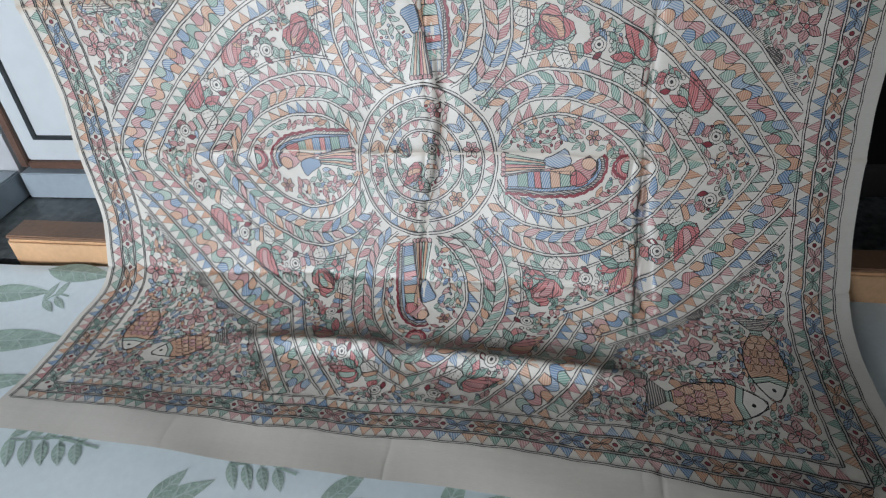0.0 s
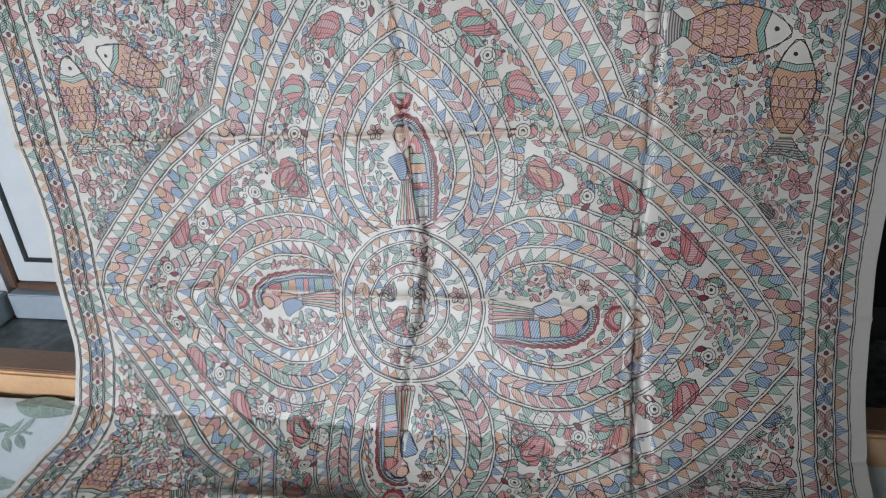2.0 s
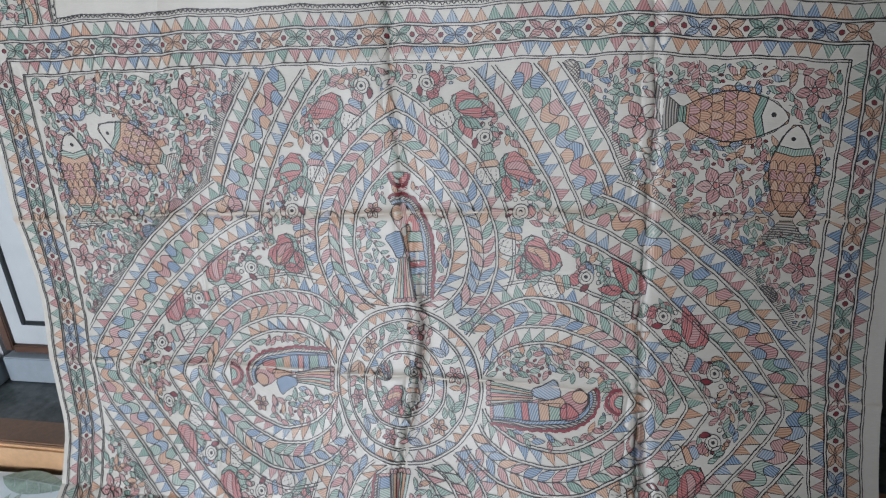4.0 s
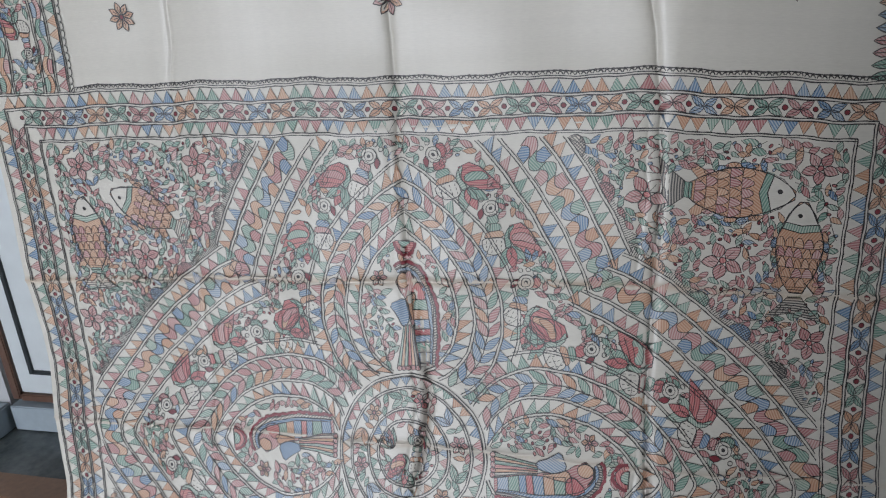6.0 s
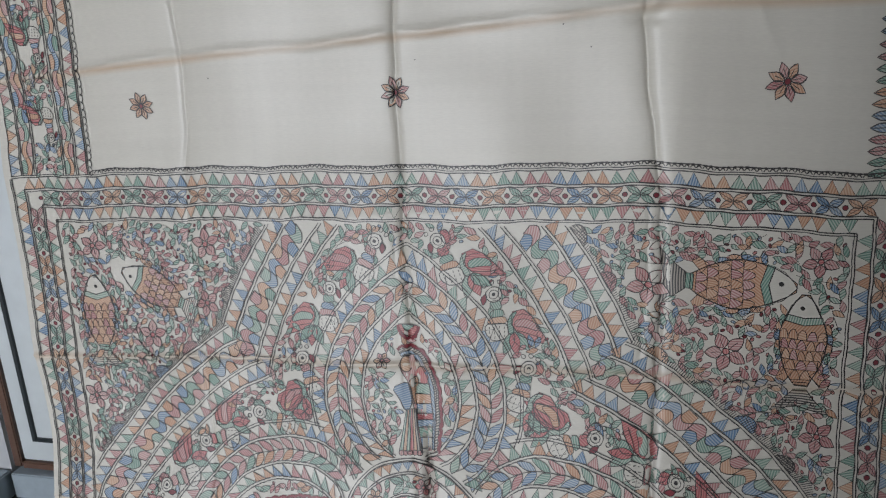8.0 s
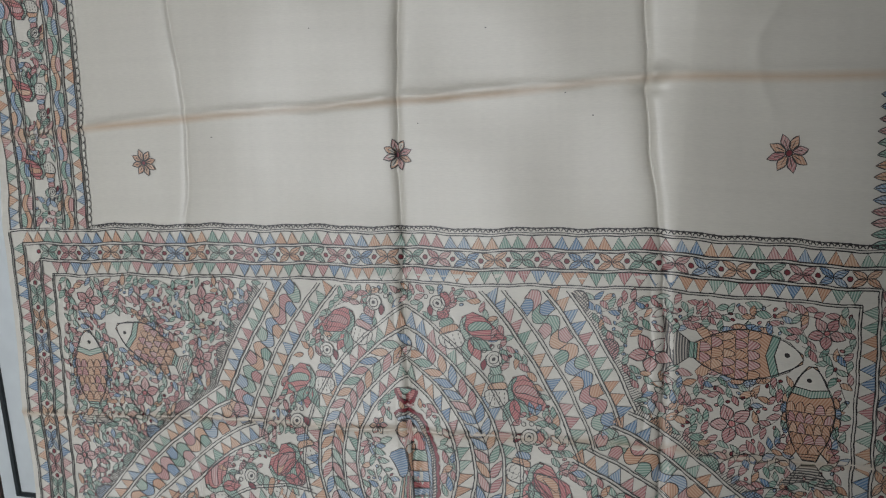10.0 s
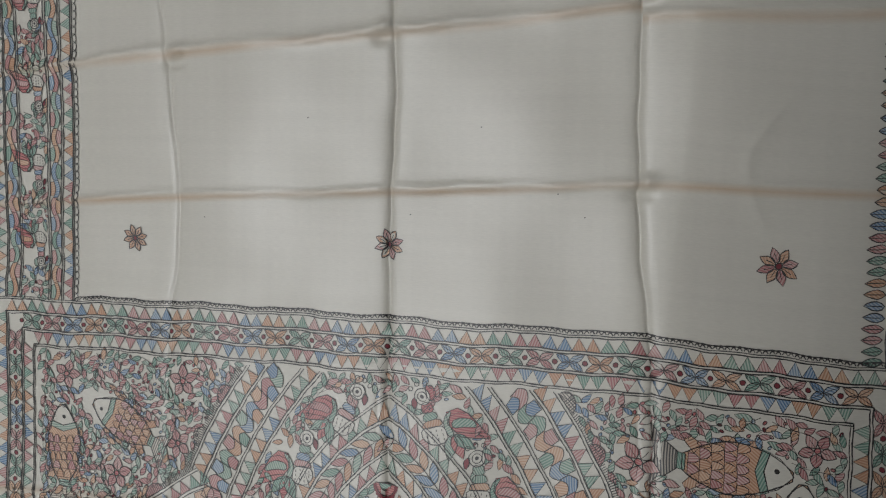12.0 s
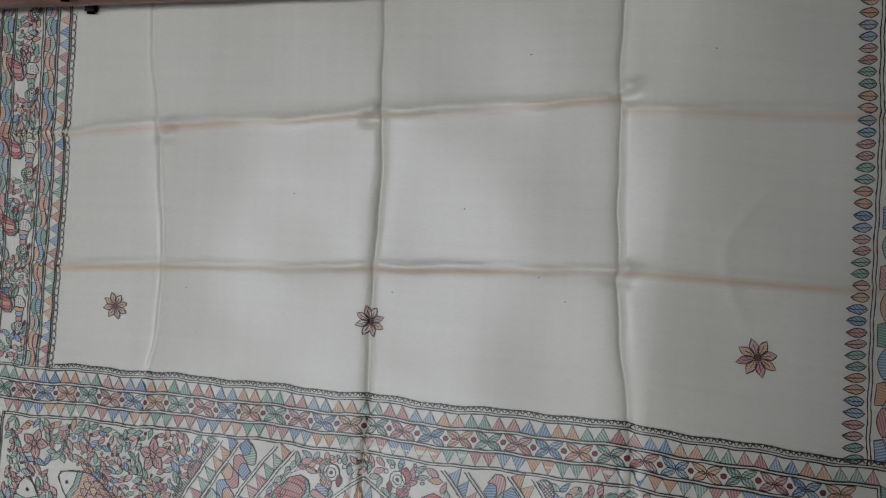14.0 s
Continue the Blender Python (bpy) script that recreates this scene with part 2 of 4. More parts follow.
structure("ledge", -2.2, -0.0, 0.0, 2.2, 0.80, LIFT + 0.10, MARBLE, "raised dark grey marble ledge before the wardrobe", "ledge")
structure("side_wall", -2.2, 0.207, LIFT + 0.10, -0.813, 0.80, 2.7, WALL_PAINT, "pale wall beside the wardrobe", "wall")
tagged(part("skirting_block", box(-2.2, 0.05, LIFT + 0.101, -0.812, 0.205, LIFT + 0.157, 0.003), PLINTH), "blue-grey painted skirting block beside the wardrobe", "skirting", kind="structure")

# wardrobe with a closed grey door and a dark open bay
DY = 0.212
wardrobe = thing("wardrobe", "built-in wardrobe with a grey-white door and a dark open bay", "wardrobe", (0, 0.4, LIFT + 0.1))
part("plinth", box(-0.805, DY - 0.018, LIFT + 0.102, 0.298, DY + 0.03, LIFT + 0.156, 0.002), PLINTH, wardrobe, "blue-grey painted plinth")
# the bay's parts are coloured near-black in place of its deep shade
part("plinth", box(0.302, DY + 0.03, LIFT + 0.102, 1.25, DY + 0.06, LIFT + 0.158, 0.002), UNLIT_BAY, wardrobe, "plinth of the open bay, blackened for lack of light")
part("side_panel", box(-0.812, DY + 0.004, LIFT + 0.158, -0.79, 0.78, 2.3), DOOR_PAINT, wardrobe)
part("side_panel", box(0.28, DY + 0.01, LIFT + 0.158, 0.30, 0.78, 2.3), UNLIT_BAY, wardrobe)
part("side_panel", box(1.25, DY + 0.01, LIFT + 0.158, 1.27, 0.78, 2.3), UNLIT_BAY, wardrobe)
part("back_panel", box(-0.79, 0.76, LIFT + 0.158, 1.25, 0.78, 2.3), UNLIT_BAY, wardrobe, "back panel, blackened for lack of light")
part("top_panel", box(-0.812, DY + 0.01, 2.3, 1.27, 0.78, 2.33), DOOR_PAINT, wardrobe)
part("shelf", box(0.30, DY + 0.02, LIFT + 0.16, 1.25, 0.76, LIFT + 0.175), UNLIT_BAY, wardrobe, "bottom shelf, blackened for lack of light")
part("shelf", box(0.30, DY + 0.05, LIFT + 0.55, 1.25, 0.76, LIFT + 0.57), BROWN_EDGE, wardrobe, "dark brown shelf")
door = part("door", box(-0.788, DY, LIFT + 0.176, 0.278, DY + 0.022, 2.28), DOOR_PAINT, wardrobe, "grey-white enamelled door")
part("edge_strip", box(-0.806, DY - 0.005, LIFT + 0.163, -0.789, DY + 0.02, 2.29, 0.002), BROWN_EDGE, door, "brown lacquered edge strip")
part("edge_strip", box(-0.788, DY - 0.005, LIFT + 0.160, 0.278, DY + 0.02, LIFT + 0.175, 0.002), BROWN_EDGE, door, "brown lacquered edge strip")
part("groove", box(-0.756, DY - 0.004, LIFT + 0.221, -0.747, DY + 0.004, 2.2, 0.001), GROOVE, door, "dark inlaid groove")
part("groove", box(-0.747, DY - 0.004, LIFT + 0.221, 0.24, DY + 0.004, LIFT + 0.2295, 0.001), GROOVE, door, "dark inlaid groove")

# bed: low wooden base, mattress, rail, printed sheet
bed = thing("bed", "low bed with a wooden end rail and a leaf-print sheet", "bed", (0, -0.6, 0))
part("base", box(-1.05, -1.2, 0.0, 1.05, -0.03, 0.22, 0.006), WOOD_TOP, bed)
part("mattress", box(-1.0, -1.17, 0.22, 1.0, -0.10, LIFT + 0.09, 0.03), MATTRESS, bed)
rail_m = pose(0, -0.0475, 0, 0, 0, -1.6)
bm = box(-0.675, 0.0, LIFT - 0.02, 0.98, 0.05, LIFT + 0.160, 0.004)
bmesh.ops.transform(bm, matrix=rail_m, verts=bm.verts)
rail = part("end_rail", bm, WOOD, bed, "light orange wooden end rail")
# thin cap puts the shade of the rail's top face into a darker colour
bm = box(-0.675, 0.003, LIFT + 0.1605, 0.98, 0.052, LIFT + 0.167, 0.002)
bmesh.ops.transform(bm, matrix=rail_m, verts=bm.verts)
part("cap", bm, WOOD_TOP, rail, "top cap, coloured darker for grazing light")


def sheet_z(x, y):
    """Height of the sheet: flat, swelling a little towards the rail, with soft rumples."""
    z = LIFT + 0.100 + 0.022 * np.clip((y + 0.22) / 0.16, 0, 1) ** 2 * np.where(x > 0.3, 0.3, 1.0)
    return z + 0.0025 * np.sin(7 * x + 3 * y) * np.sin(5 * y - 2 * x) + 0.0012 * np.sin(23 * x - 9 * y)


def grid_mesh(name, P, mat):
    """A smooth sheet from an array of places, rows by columns."""
    r, c = P.shape[:2]
    me = bpy.data.meshes.new(name)
    i = np.arange(r * c).reshape(r, c)
    quads = np.stack([i[:-1, :-1], i[:-1, 1:], i[1:, 1:], i[1:, :-1]], -1).reshape(-1, 4)
    me.vertices.add(r * c)
    me.vertices.foreach_set("co", P.reshape(-1).astype(np.float32))
    me.loops.add(quads.size)
    me.loops.foreach_set("vertex_index", quads.reshape(-1).astype(np.int32))
    me.polygons.add(len(quads))
    me.polygons.foreach_set("loop_start", np.arange(0, quads.size, 4, dtype=np.int32))
    me.update(calc_edges=True)
    me.materials.append(mat)
    me.shade_smooth()
    return me, quads


gx, gy = np.meshgrid(np.linspace(-1.04, 1.04, 160), np.linspace(-1.19, -0.045, 120))
gz = sheet_z(gx, gy)
me, _ = grid_mesh("bed_sheet", np.stack([gx, gy, gz], -1), SHEET)
sheet = tagged(link_mesh("bed_sheet", me), "pale blue cotton sheet printed with sage leaves", "bed sheet")


# ---- painting on cloth: shapes in cloth coordinates, laid on the surface ----
def clip_half(poly, axis, at, sign):
    """The part of a polygon on one side of a line across one axis."""
    out = []
    for i in range(len(poly)):
        a, b = poly[i - 1], poly[i]
        da, db = sign * (a[axis] - at), sign * (b[axis] - at)
        if (da > 0) != (db > 0):
            f = da / (da - db)
            out.append(a + (b - a) * f)
        if db > 0:
            out.append(b)
    return out


CELL = 0.008


def cells(poly):
    """A large shape cut into small cells, so that it follows the folds."""
    todo = [list(poly)]
    for axis in (0, 1):
        done = []
        for q in todo:
            lo, hi = min(a[axis] for a in q), max(a[axis] for a in q)
            cuts = np.arange(math.floor(lo / CELL), math.ceil(hi / CELL) + 1) * CELL
            for c0, c1 in zip(cuts[:-1], cuts[1:]):
                r = clip_half(q, axis, c0, 1)
                r = clip_half(r, axis, c1, -1) if len(r) > 2 else []
                if len(r) > 2:
                    done.append(r)
        todo = done
    return [np.array(q) for q in todo]


LINE = 0.92  # the pen's weight


class Paint:
    def __init__(self):
        self.pts, self.faces, self.mats, self.pen, self.lift, self.tone = [], [], [], [], [], []
        self.n = 0

    def fill(self, pts, mat, lift=0, angle=None):
        pts = np.asarray(pts, float)
        x, y = pts[:, 0], pts[:, 1]
        if (x * np.roll(y, -1) - y * np.roll(x, -1)).sum() < 0:
            pts = pts[::-1]
        a = random.uniform(0, math.pi) if angle is None else angle
        tone = random.random()
        big = max(np.ptp(pts, axis=0)) > 0.016
        for q in cells(pts) if big else [pts]:
            self.pts.append(q)
            self.pen.append(np.stack([q[:, 0] * math.cos(a) + q[:, 1] * math.sin(a), q[:, 1] * math.cos(a) - q[:, 0] * math.sin(a)], -1))
            self.lift.append(np.full(len(q), 0.00042 + 0.0002 * lift + 0.00012 * tone))
            self.tone.append(np.full(len(q), tone))
            self.faces.append(list(range(self.n, self.n + len(q))))
            self.mats.append(mat)
            self.n += len(q)

    def stroke(self, pts, w=0.0011, closed=False, mat=K, lift=0):
        pts = np.asarray(pts, float)
        if closed:
            pts = np.vstack([pts, pts[:1]])
        d = np.gradient(pts, axis=0)
        if closed:
            d[0] = d[-1] = pts[1] - pts[-2]
        nrm = np.stack([-d[:, 1], d[:, 0]], -1) / np.maximum(np.hypot(d[:, 0], d[:, 1]), 1e-9)[:, None]
        k = len(pts)
        ww = LINE * w * np.random.uniform(0.7, 1.25, k)[:, None] / 2
        self.pts.append(np.vstack([pts + nrm * ww, pts - nrm * ww]))
        self.tone.append(np.full(2 * k, 0.5))
        self.pen.append(np.vstack([pts, pts]))
        self.lift += [np.full(2 * k, 0.0009 + 0.0002 * lift)]
        for i in range(k - 1):
            self.faces.append([self.n + i, self.n + k + i, self.n + k + i + 1, self.n + i + 1])
            self.mats.append(mat)
        self.n += 2 * k

    def shape(self, pts, mat, w=0.0011, lift=0, angle=None):
        if mat is not None:
            self.fill(pts, mat, lift, angle)
        self.stroke(pts, w, True, lift=lift)

    def build(self, name, parent, surface, mats, label=""):
        if not self.n:
            return None
        uv, pen, lift = np.vstack(self.pts), np.vstack(self.pen), np.concatenate(self.lift)
        p, nrm = surface(uv[:, 0], uv[:, 1])
        p = p + nrm * lift[:, None]
        me = bpy.data.meshes.new(name)
        sizes = np.array([len(f) for f in self.faces])
        loops = np.concatenate([np.array(f) for f in self.faces])
        me.vertices.add(len(p))
        me.vertices.foreach_set("co", p.reshape(-1).astype(np.float32))
        me.loops.add(len(loops))
        me.loops.foreach_set("vertex_index", loops.astype(np.int32))
        me.polygons.add(len(sizes))
        me.polygons.foreach_set("loop_start", np.concatenate([[0], np.cumsum(sizes)[:-1]]).astype(np.int32))
        me.polygons.foreach_set("material_index", np.array(self.mats, dtype=np.int32))
        me.update(calc_edges=True)
        tone = np.concatenate(self.tone)
        for key, co in (("pen", pen), ("cloth", uv), ("tone", np.stack([tone, tone], -1))):
            lay = me.uv_layers.new(name=key)
            lay.data.foreach_set("uv", co[loops].reshape(-1).astype(np.float32))
        for m in mats:
            me.materials.append(m)
        me.normals_split_custom_set_from_vertices([tuple(v) for v in nrm])
        return link_mesh(name, me, parent, label)


def rot(a):
    return np.array([[math.cos(a), math.sin(a)], [-math.sin(a), math.cos(a)]])


def placed(pts, c, a=0.0, sx=1.0, sy=1.0):
    return (np.asarray(pts, float) * (sx, sy)) @ rot(a) + np.asarray(c, float)


LEAF = np.array([(0, 0), (0.14, 0.30), (0.36, 0.47), (0.62, 0.40), (0.84, 0.20), (1, 0), (0.84, -0.20), (0.62, -0.40), (0.36, -0.47), (0.14, -0.30)])


def leaf(p, c, a, size, fat, mat, w=0.0009, rib=True):
    p.shape(placed(LEAF, c, a, size, fat), mat, w, angle=a + 0.9)
    if rib and size > 0.011:
        p.stroke(placed([(0.1, 0), (0.5, 0.02), (0.92, 0)], c, a, size, fat), w * 0.8)


def ring(c, rx, ry=None, n=20, a=0.0):
    t = np.linspace(0, 2 * math.pi, n, endpoint=False)
    return placed(np.stack([np.cos(t), np.sin(t)], -1), c, a, rx, rx if ry is None else ry)


def blossom(p, c, r, n, mats, core=RE, a0=0.0, w=0.0011):
    for i in range(n):
        a = a0 + 2 * math.pi * i / n
        leaf(p, np.asarray(c) + 0.18 * r * np.array([math.cos(a), math.sin(a)]), a, 0.84 * r, 0.66 * r * min(1, 6 / n), mats[i % len(mats)], w, rib=False)
        p.stroke(placed([(0.25, 0), (0.5, 0), (0.7, 0)], c, a, r, r), w * 0.7)
    p.shape(ring(c, 0.17 * r, n=8), core, w, lift=1)


def between(A, B, f):
    return A + (B - A) * f


def arc_lengths(A):
    return np.r_[0, np.cumsum(np.hypot(*np.diff(A, axis=0).T))]


def resample(A, n):
    d = arc_lengths(A)
    t = np.linspace(0, d[-1], n)
    return np.stack([np.interp(t, d, A[:, 0]), np.interp(t, d, A[:, 1])], -1)


def lines_where(p, A, keep, w=0.0013):
    """A pen line along A wherever keep() allows."""
    ok, run = keep(A), []
    for q, k in zip(A, ok):
        if k:
            run.append(q)
        if (not k or q is A[-1]) and run:
            if len(run) > 2:
                p.stroke(run, w)
            run = []
    if len(run) > 2:
        p.stroke(run, w)


CYCLE = (TE, RO, BL, PE)


def triangle_band(p, A, B, keep, step=0.0155, pair=2, gap=0.04):
    """Coloured triangles standing on line A with their tips on line B."""
    n = max(3, int(arc_lengths(A)[-1] / step))
    a, b = resample(A, 2 * n + 1), resample(B, 2 * n + 1)
    first = random.randrange(4)
    for i in range(n):
        mat = CYCLE[(i // pair + first) % 4]
        q = np.array([between(a[2 * i], b[2 * i], gap), between(a[2 * i + 2], b[2 * i + 2], gap), between(a[2 * i + 1], b[2 * i + 1], 1 - gap)])
        if keep(q.mean(0)[None])[0]:
            p.shape(q, mat, 0.0010, angle=math.atan2(*(q[1] - q[0])[::-1]) + random.choice((0.2, 0.6, -0.3)))


def leaf_band(p, A, B, keep, step=0.0115, mats=SOFT):
    """A stem between the two lines with leaves slanting off on both sides."""
    n = max(3, int(arc_lengths(A)[-1] / step))
    mid = resample(between(A, B, 0.5), n + 1)
    wide = np.hypot(*(A[len(A) // 2] - B[len(B) // 2]))
    lines_where(p, resample(mid, 3 * n), keep, 0.0010)
    for i in range(n):
        d = mid[i + 1] - mid[i]
        a = math.atan2(d[1], d[0])
        for side in (1, -1):
            c = mid[i] + 0.0008 * side * np.array([-math.sin(a), math.cos(a)])
            tip = c + 0.6 * wide * np.array([math.cos(a + 0.62 * side), math.sin(a + 0.62 * side)])
            if keep(np.array([c, tip])).all():
                leaf(p, c, a + 0.62 * side, 0.70 * wide, 0.30 * wide, random.choice(mats), rib=False)


def wave_band(p, A, B, keep, step=0.018):
    """A coloured ribbon waving between the two lines, with lumps of colour in its hollows."""
    n = max(3, int(arc_lengths(A)[-1] / step))
    a, b = resample(A, 12 * n + 1), resample(B, 12 * n + 1)
    t = np.arange(12 * n + 1) / 12
    wave = 0.5 + 0.21 * np.sin(math.pi * t)
    low, high = between(a, b, (wave - 0.19)[:, None]), between(a, b, (wave + 0.19)[:, None])
    first = random.randrange(4)
    for i in range(n):
        seg = slice(12 * i, 12 * i + 13)
        if not keep(between(a[seg][6:7], b[seg][6:7], 0.5))[0]:
            continue
        colour = CYCLE[(i // 2 + first) % 4]
        p.shape(np.vstack([low[seg][::2], high[seg][::2][::-1]]), colour, 0.0010)
        other = CYCLE[(i // 2 + first + 1 + i % 2) % 4]
        if i % 2 == 0:
            body = np.vstack([low[seg][1:-1:2], between(a[seg], b[seg], 0.05)[1:-1:3][::-1]])
        else:
            body = np.vstack([high[seg][1:-1:2], between(a[seg], b[seg], 0.95)[1:-1:3][::-1]])
        p.shape(body, other, 0.0010)


def flower_band(p, A, B, keep, step=0.032, mats=CYCLE):
    """Four-leaved flowers in a row with dark dots between."""
    n = max(2, int(arc_lengths(A)[-1] / step))
    a, b = resample(A, 2 * n + 1), resample(B, 2 * n + 1)
    for i in range(n):
        c = between(a[2 * i + 1], b[2 * i + 1], 0.5)
        if not keep(c[None])[0]:
            continue
        d, h = a[2 * i + 2] - a[2 * i], np.hypot(*(a[2 * i + 1] - b[2 * i + 1]))
        ang, mat = math.atan2(d[1], d[0]), mats[i % len(mats)]
        for s in (0.55, math.pi - 0.55, math.pi + 0.55, -0.55):
            leaf(p, c, ang + s, 0.021 * step / 0.039, 0.44 * h, mat, rib=True)
        p.shape(ring(between(a[2 * i], b[2 * i], 0.5), 0.0030, n=7), MA, 0.0010)


def fish(p, c, a, size, flip=1, mat=PE):
    """A scaled fish with a white head, a teal collar and a striped tail."""
    L = lambda pts: placed(np.asarray(pts, float) * (1, flip), c, a, size, size)
    t = np.linspace(0, 1, 13)
    half = 0.25 * np.sin(math.pi * (0.09 + 0.86 * t)) ** 0.95
    body = np.r_[np.stack([t - 0.45, half], -1), np.stack([t - 0.45, -half], -1)[::-1]]
    p.shape(L(body), mat, 0.0014)
    head = np.array([(0.33, 0.185), (0.42, 0.14), (0.51, 0.06), (0.55, 0.0), (0.51, -0.06), (0.42, -0.14), (0.33, -0.185), (0.29, 0)])
    p.shape(L(head), WH, 0.0013, lift=1)
    p.shape(L([(0.26, 0.222), (0.33, 0.19), (0.29, 0), (0.33, -0.19), (0.26, -0.222), (0.21, 0)]), TE, 0.0012, lift=1)
    p.shape(L(ring((0.40, 0.02), 0.022, n=8)), K, 0.0008, lift=2)
    for i in (4, 3, 2, 1, 0):
        x = -0.40 + 0.112 * i
        hh = 0.25 * math.sin(math.pi * (0.09 + 0.86 * (x + 0.45))) ** 0.95
        m = max(2, int(2 * hh / 0.085))
        for j in range(m):
            y = -hh + (j + 0.5) * 2 * hh / m
            th = np.linspace(-1.5, 1.5, 6)
            p.shape(L(np.stack([x + 0.116 * np.cos(th), y + hh / m * np.sin(th)], -1)), random.choice((PE, PE, RO, PE, RO)) if i < 5 else None, 0.0009, lift=1)
    p.shape(L([(-0.50, 0.075), (-0.42, 0.075), (-0.42, -0.075), (-0.50, -0.075)]), TE, 0.0012, lift=1)
    p.shape(L([(-0.50, 0.08), (-0.60, 0.16), (-0.76, 0.31), (-0.71, 0.10), (-0.69, 0.0), (-0.71, -0.10), (-0.76, -0.31), (-0.60, -0.16), (-0.50, -0.08)]), GR, 0.0012, angle=a)
    for s in (1, -1):
        p.shape(L([(-0.34, 0.10 * s), (-0.44, 0.20 * s), (-0.40, 0.27 * s), (-0.26, 0.20 * s)]), PE, 0.0011)
        for i in range(5):
            x = 0.22 - 0.11 * i
            hh = 0.25 * math.sin(math.pi * (0.09 + 0.86 * (x + 0.40))) ** 0.95
            p.shape(L(rounded([(x + 0.06, (hh - 0.005) * s), (x, (hh + 0.055) * s), (x - 0.09, (hh + 0.05) * s), (x - 0.08, hh * s)])), (PE, BL, PE, BL, RO)[i], 0.0009)


def rounded(pts):
    """A closed shape with its corners cut once, so that it looks drawn by hand."""
    q = np.asarray(pts, float)
    nxt = np.roll(q, -1, axis=0)
    return np.stack([0.78 * q + 0.22 * nxt, 0.22 * q + 0.78 * nxt], 1).reshape(-1, 2)


def parrot(p, c, a, size, flip=1):
    """A bird with its head towards a: red wing and tail, hatched collar, white spotted breast, ringed eye."""
    def L(pts):
        q = np.asarray(pts, float)
        q = rounded(q) if 3 < len(q) < 8 else q
        return placed(np.stack([q[:, 1] - 0.15, -flip * q[:, 0]], -1), c, a, size, size)
    for tip, m in (((-0.34, -0.50), TE), ((-0.10, -0.60), RE), ((0.16, -0.56), TE)):
        d = np.array(tip) - (-0.06, -0.16)
        leaf_at = placed(LEAF, (-0.06, -0.16), math.atan2(d[1], d[0]), np.hypot(*d), 0.22)
        p.shape(L(leaf_at), m, 0.0010)
    p.shape(L([(-0.08, 0.24), (-0.28, 0.25), (-0.44, 0.10), (-0.56, -0.16), (-0.68, -0.42), (-0.42, -0.34), (-0.16, -0.22), (-0.02, 0.02)]), RE, 0.0012)
    p.shape(L([(-0.48, 0.00), (-0.30, 0.08), (-0.10, 0.06), (-0.08, -0.06), (-0.30, -0.08), (-0.52, -0.16)]), random.choice((RO, PE, TE)), 0.0009, lift=1)
    p.stroke(L([(-0.38, 0.13), (-0.26, 0.17), (-0.12, 0.15)]), 0.0009, lift=1)
    p.stroke(L([(-0.54, -0.28), (-0.34, -0.20), (-0.12, -0.13)]), 0.0009, lift=1)
    p.shape(L([(-0.18, 0.24), (-0.04, 0.20), (0.06, 0.04), (0.02, -0.20), (-0.08, -0.18), (-0.03, 0.05)]), TE, 0.0010, lift=1)
    p.shape(L([(0.04, 0.02), (0.22, 0.06), (0.44, 0.04), (0.46, -0.12), (0.32, -0.28), (0.04, -0.26)]), WH, 0.0011)
    for i in range(12):
        q = np.array((0.10 + 0.09 * (i % 4), -0.02 - 0.08 * (i // 4) + 0.02 * (i % 2)))
        p.stroke(L([q, q + (0.004, -0.022), q + (0.008, -0.044)]), 0.0009, lift=1)
    p.shape(L([(0.04, 0.04), (0.42, 0.04), (0.37, 0.16), (0.08, 0.18)]), random.choice((RO, PE)), 0.0009, lift=1)
    p.shape(L([(0.08, 0.18), (0.37, 0.16), (0.34, 0.29), (0.11, 0.31)]), random.choice((BL, TE)), 0.0009, lift=1)
    p.shape(L([(0.11, 0.31), (0.34, 0.29), (0.33, 0.46), (0.13, 0.48)]), random.choice((RO, RE, TE)), 0.0009, lift=1)
    p.shape(L([(0.08, 0.48), (-0.02, 0.60), (0.04, 0.74), (0.16, 0.74), (0.16, 0.50)]), random.choice((RE, TE)), 0.0010)
    p.shape(L(ring((0.25, 0.58), 0.145, n=14)), WH, 0.0012, lift=2)
    p.stroke(L(ring((0.25, 0.58), 0.085, n=10)), 0.0010, True, lift=3)
    p.fill(L(ring((0.25, 0.58), 0.038, n=7)), K, lift=3)
    p.shape(L([(0.37, 0.62), (0.50, 0.54), (0.47, 0.38), (0.38, 0.48)]), MA, 0.0010, lift=1)
    for dx, dy in ((0.14, 0.80), (0.28, 0.82), (0.41, 0.77)):
        p.stroke(L(ring((dx, dy), 0.042, n=8)), 0.0010, True)


def far_from(spots, d):
    at = np.array(spots) if len(spots) else np.full((1, 2), 9.0)
    return lambda q: (np.hypot(q[:, :1] - at[:, 0], q[:, 1:] - at[:, 1]) > d).all(1)


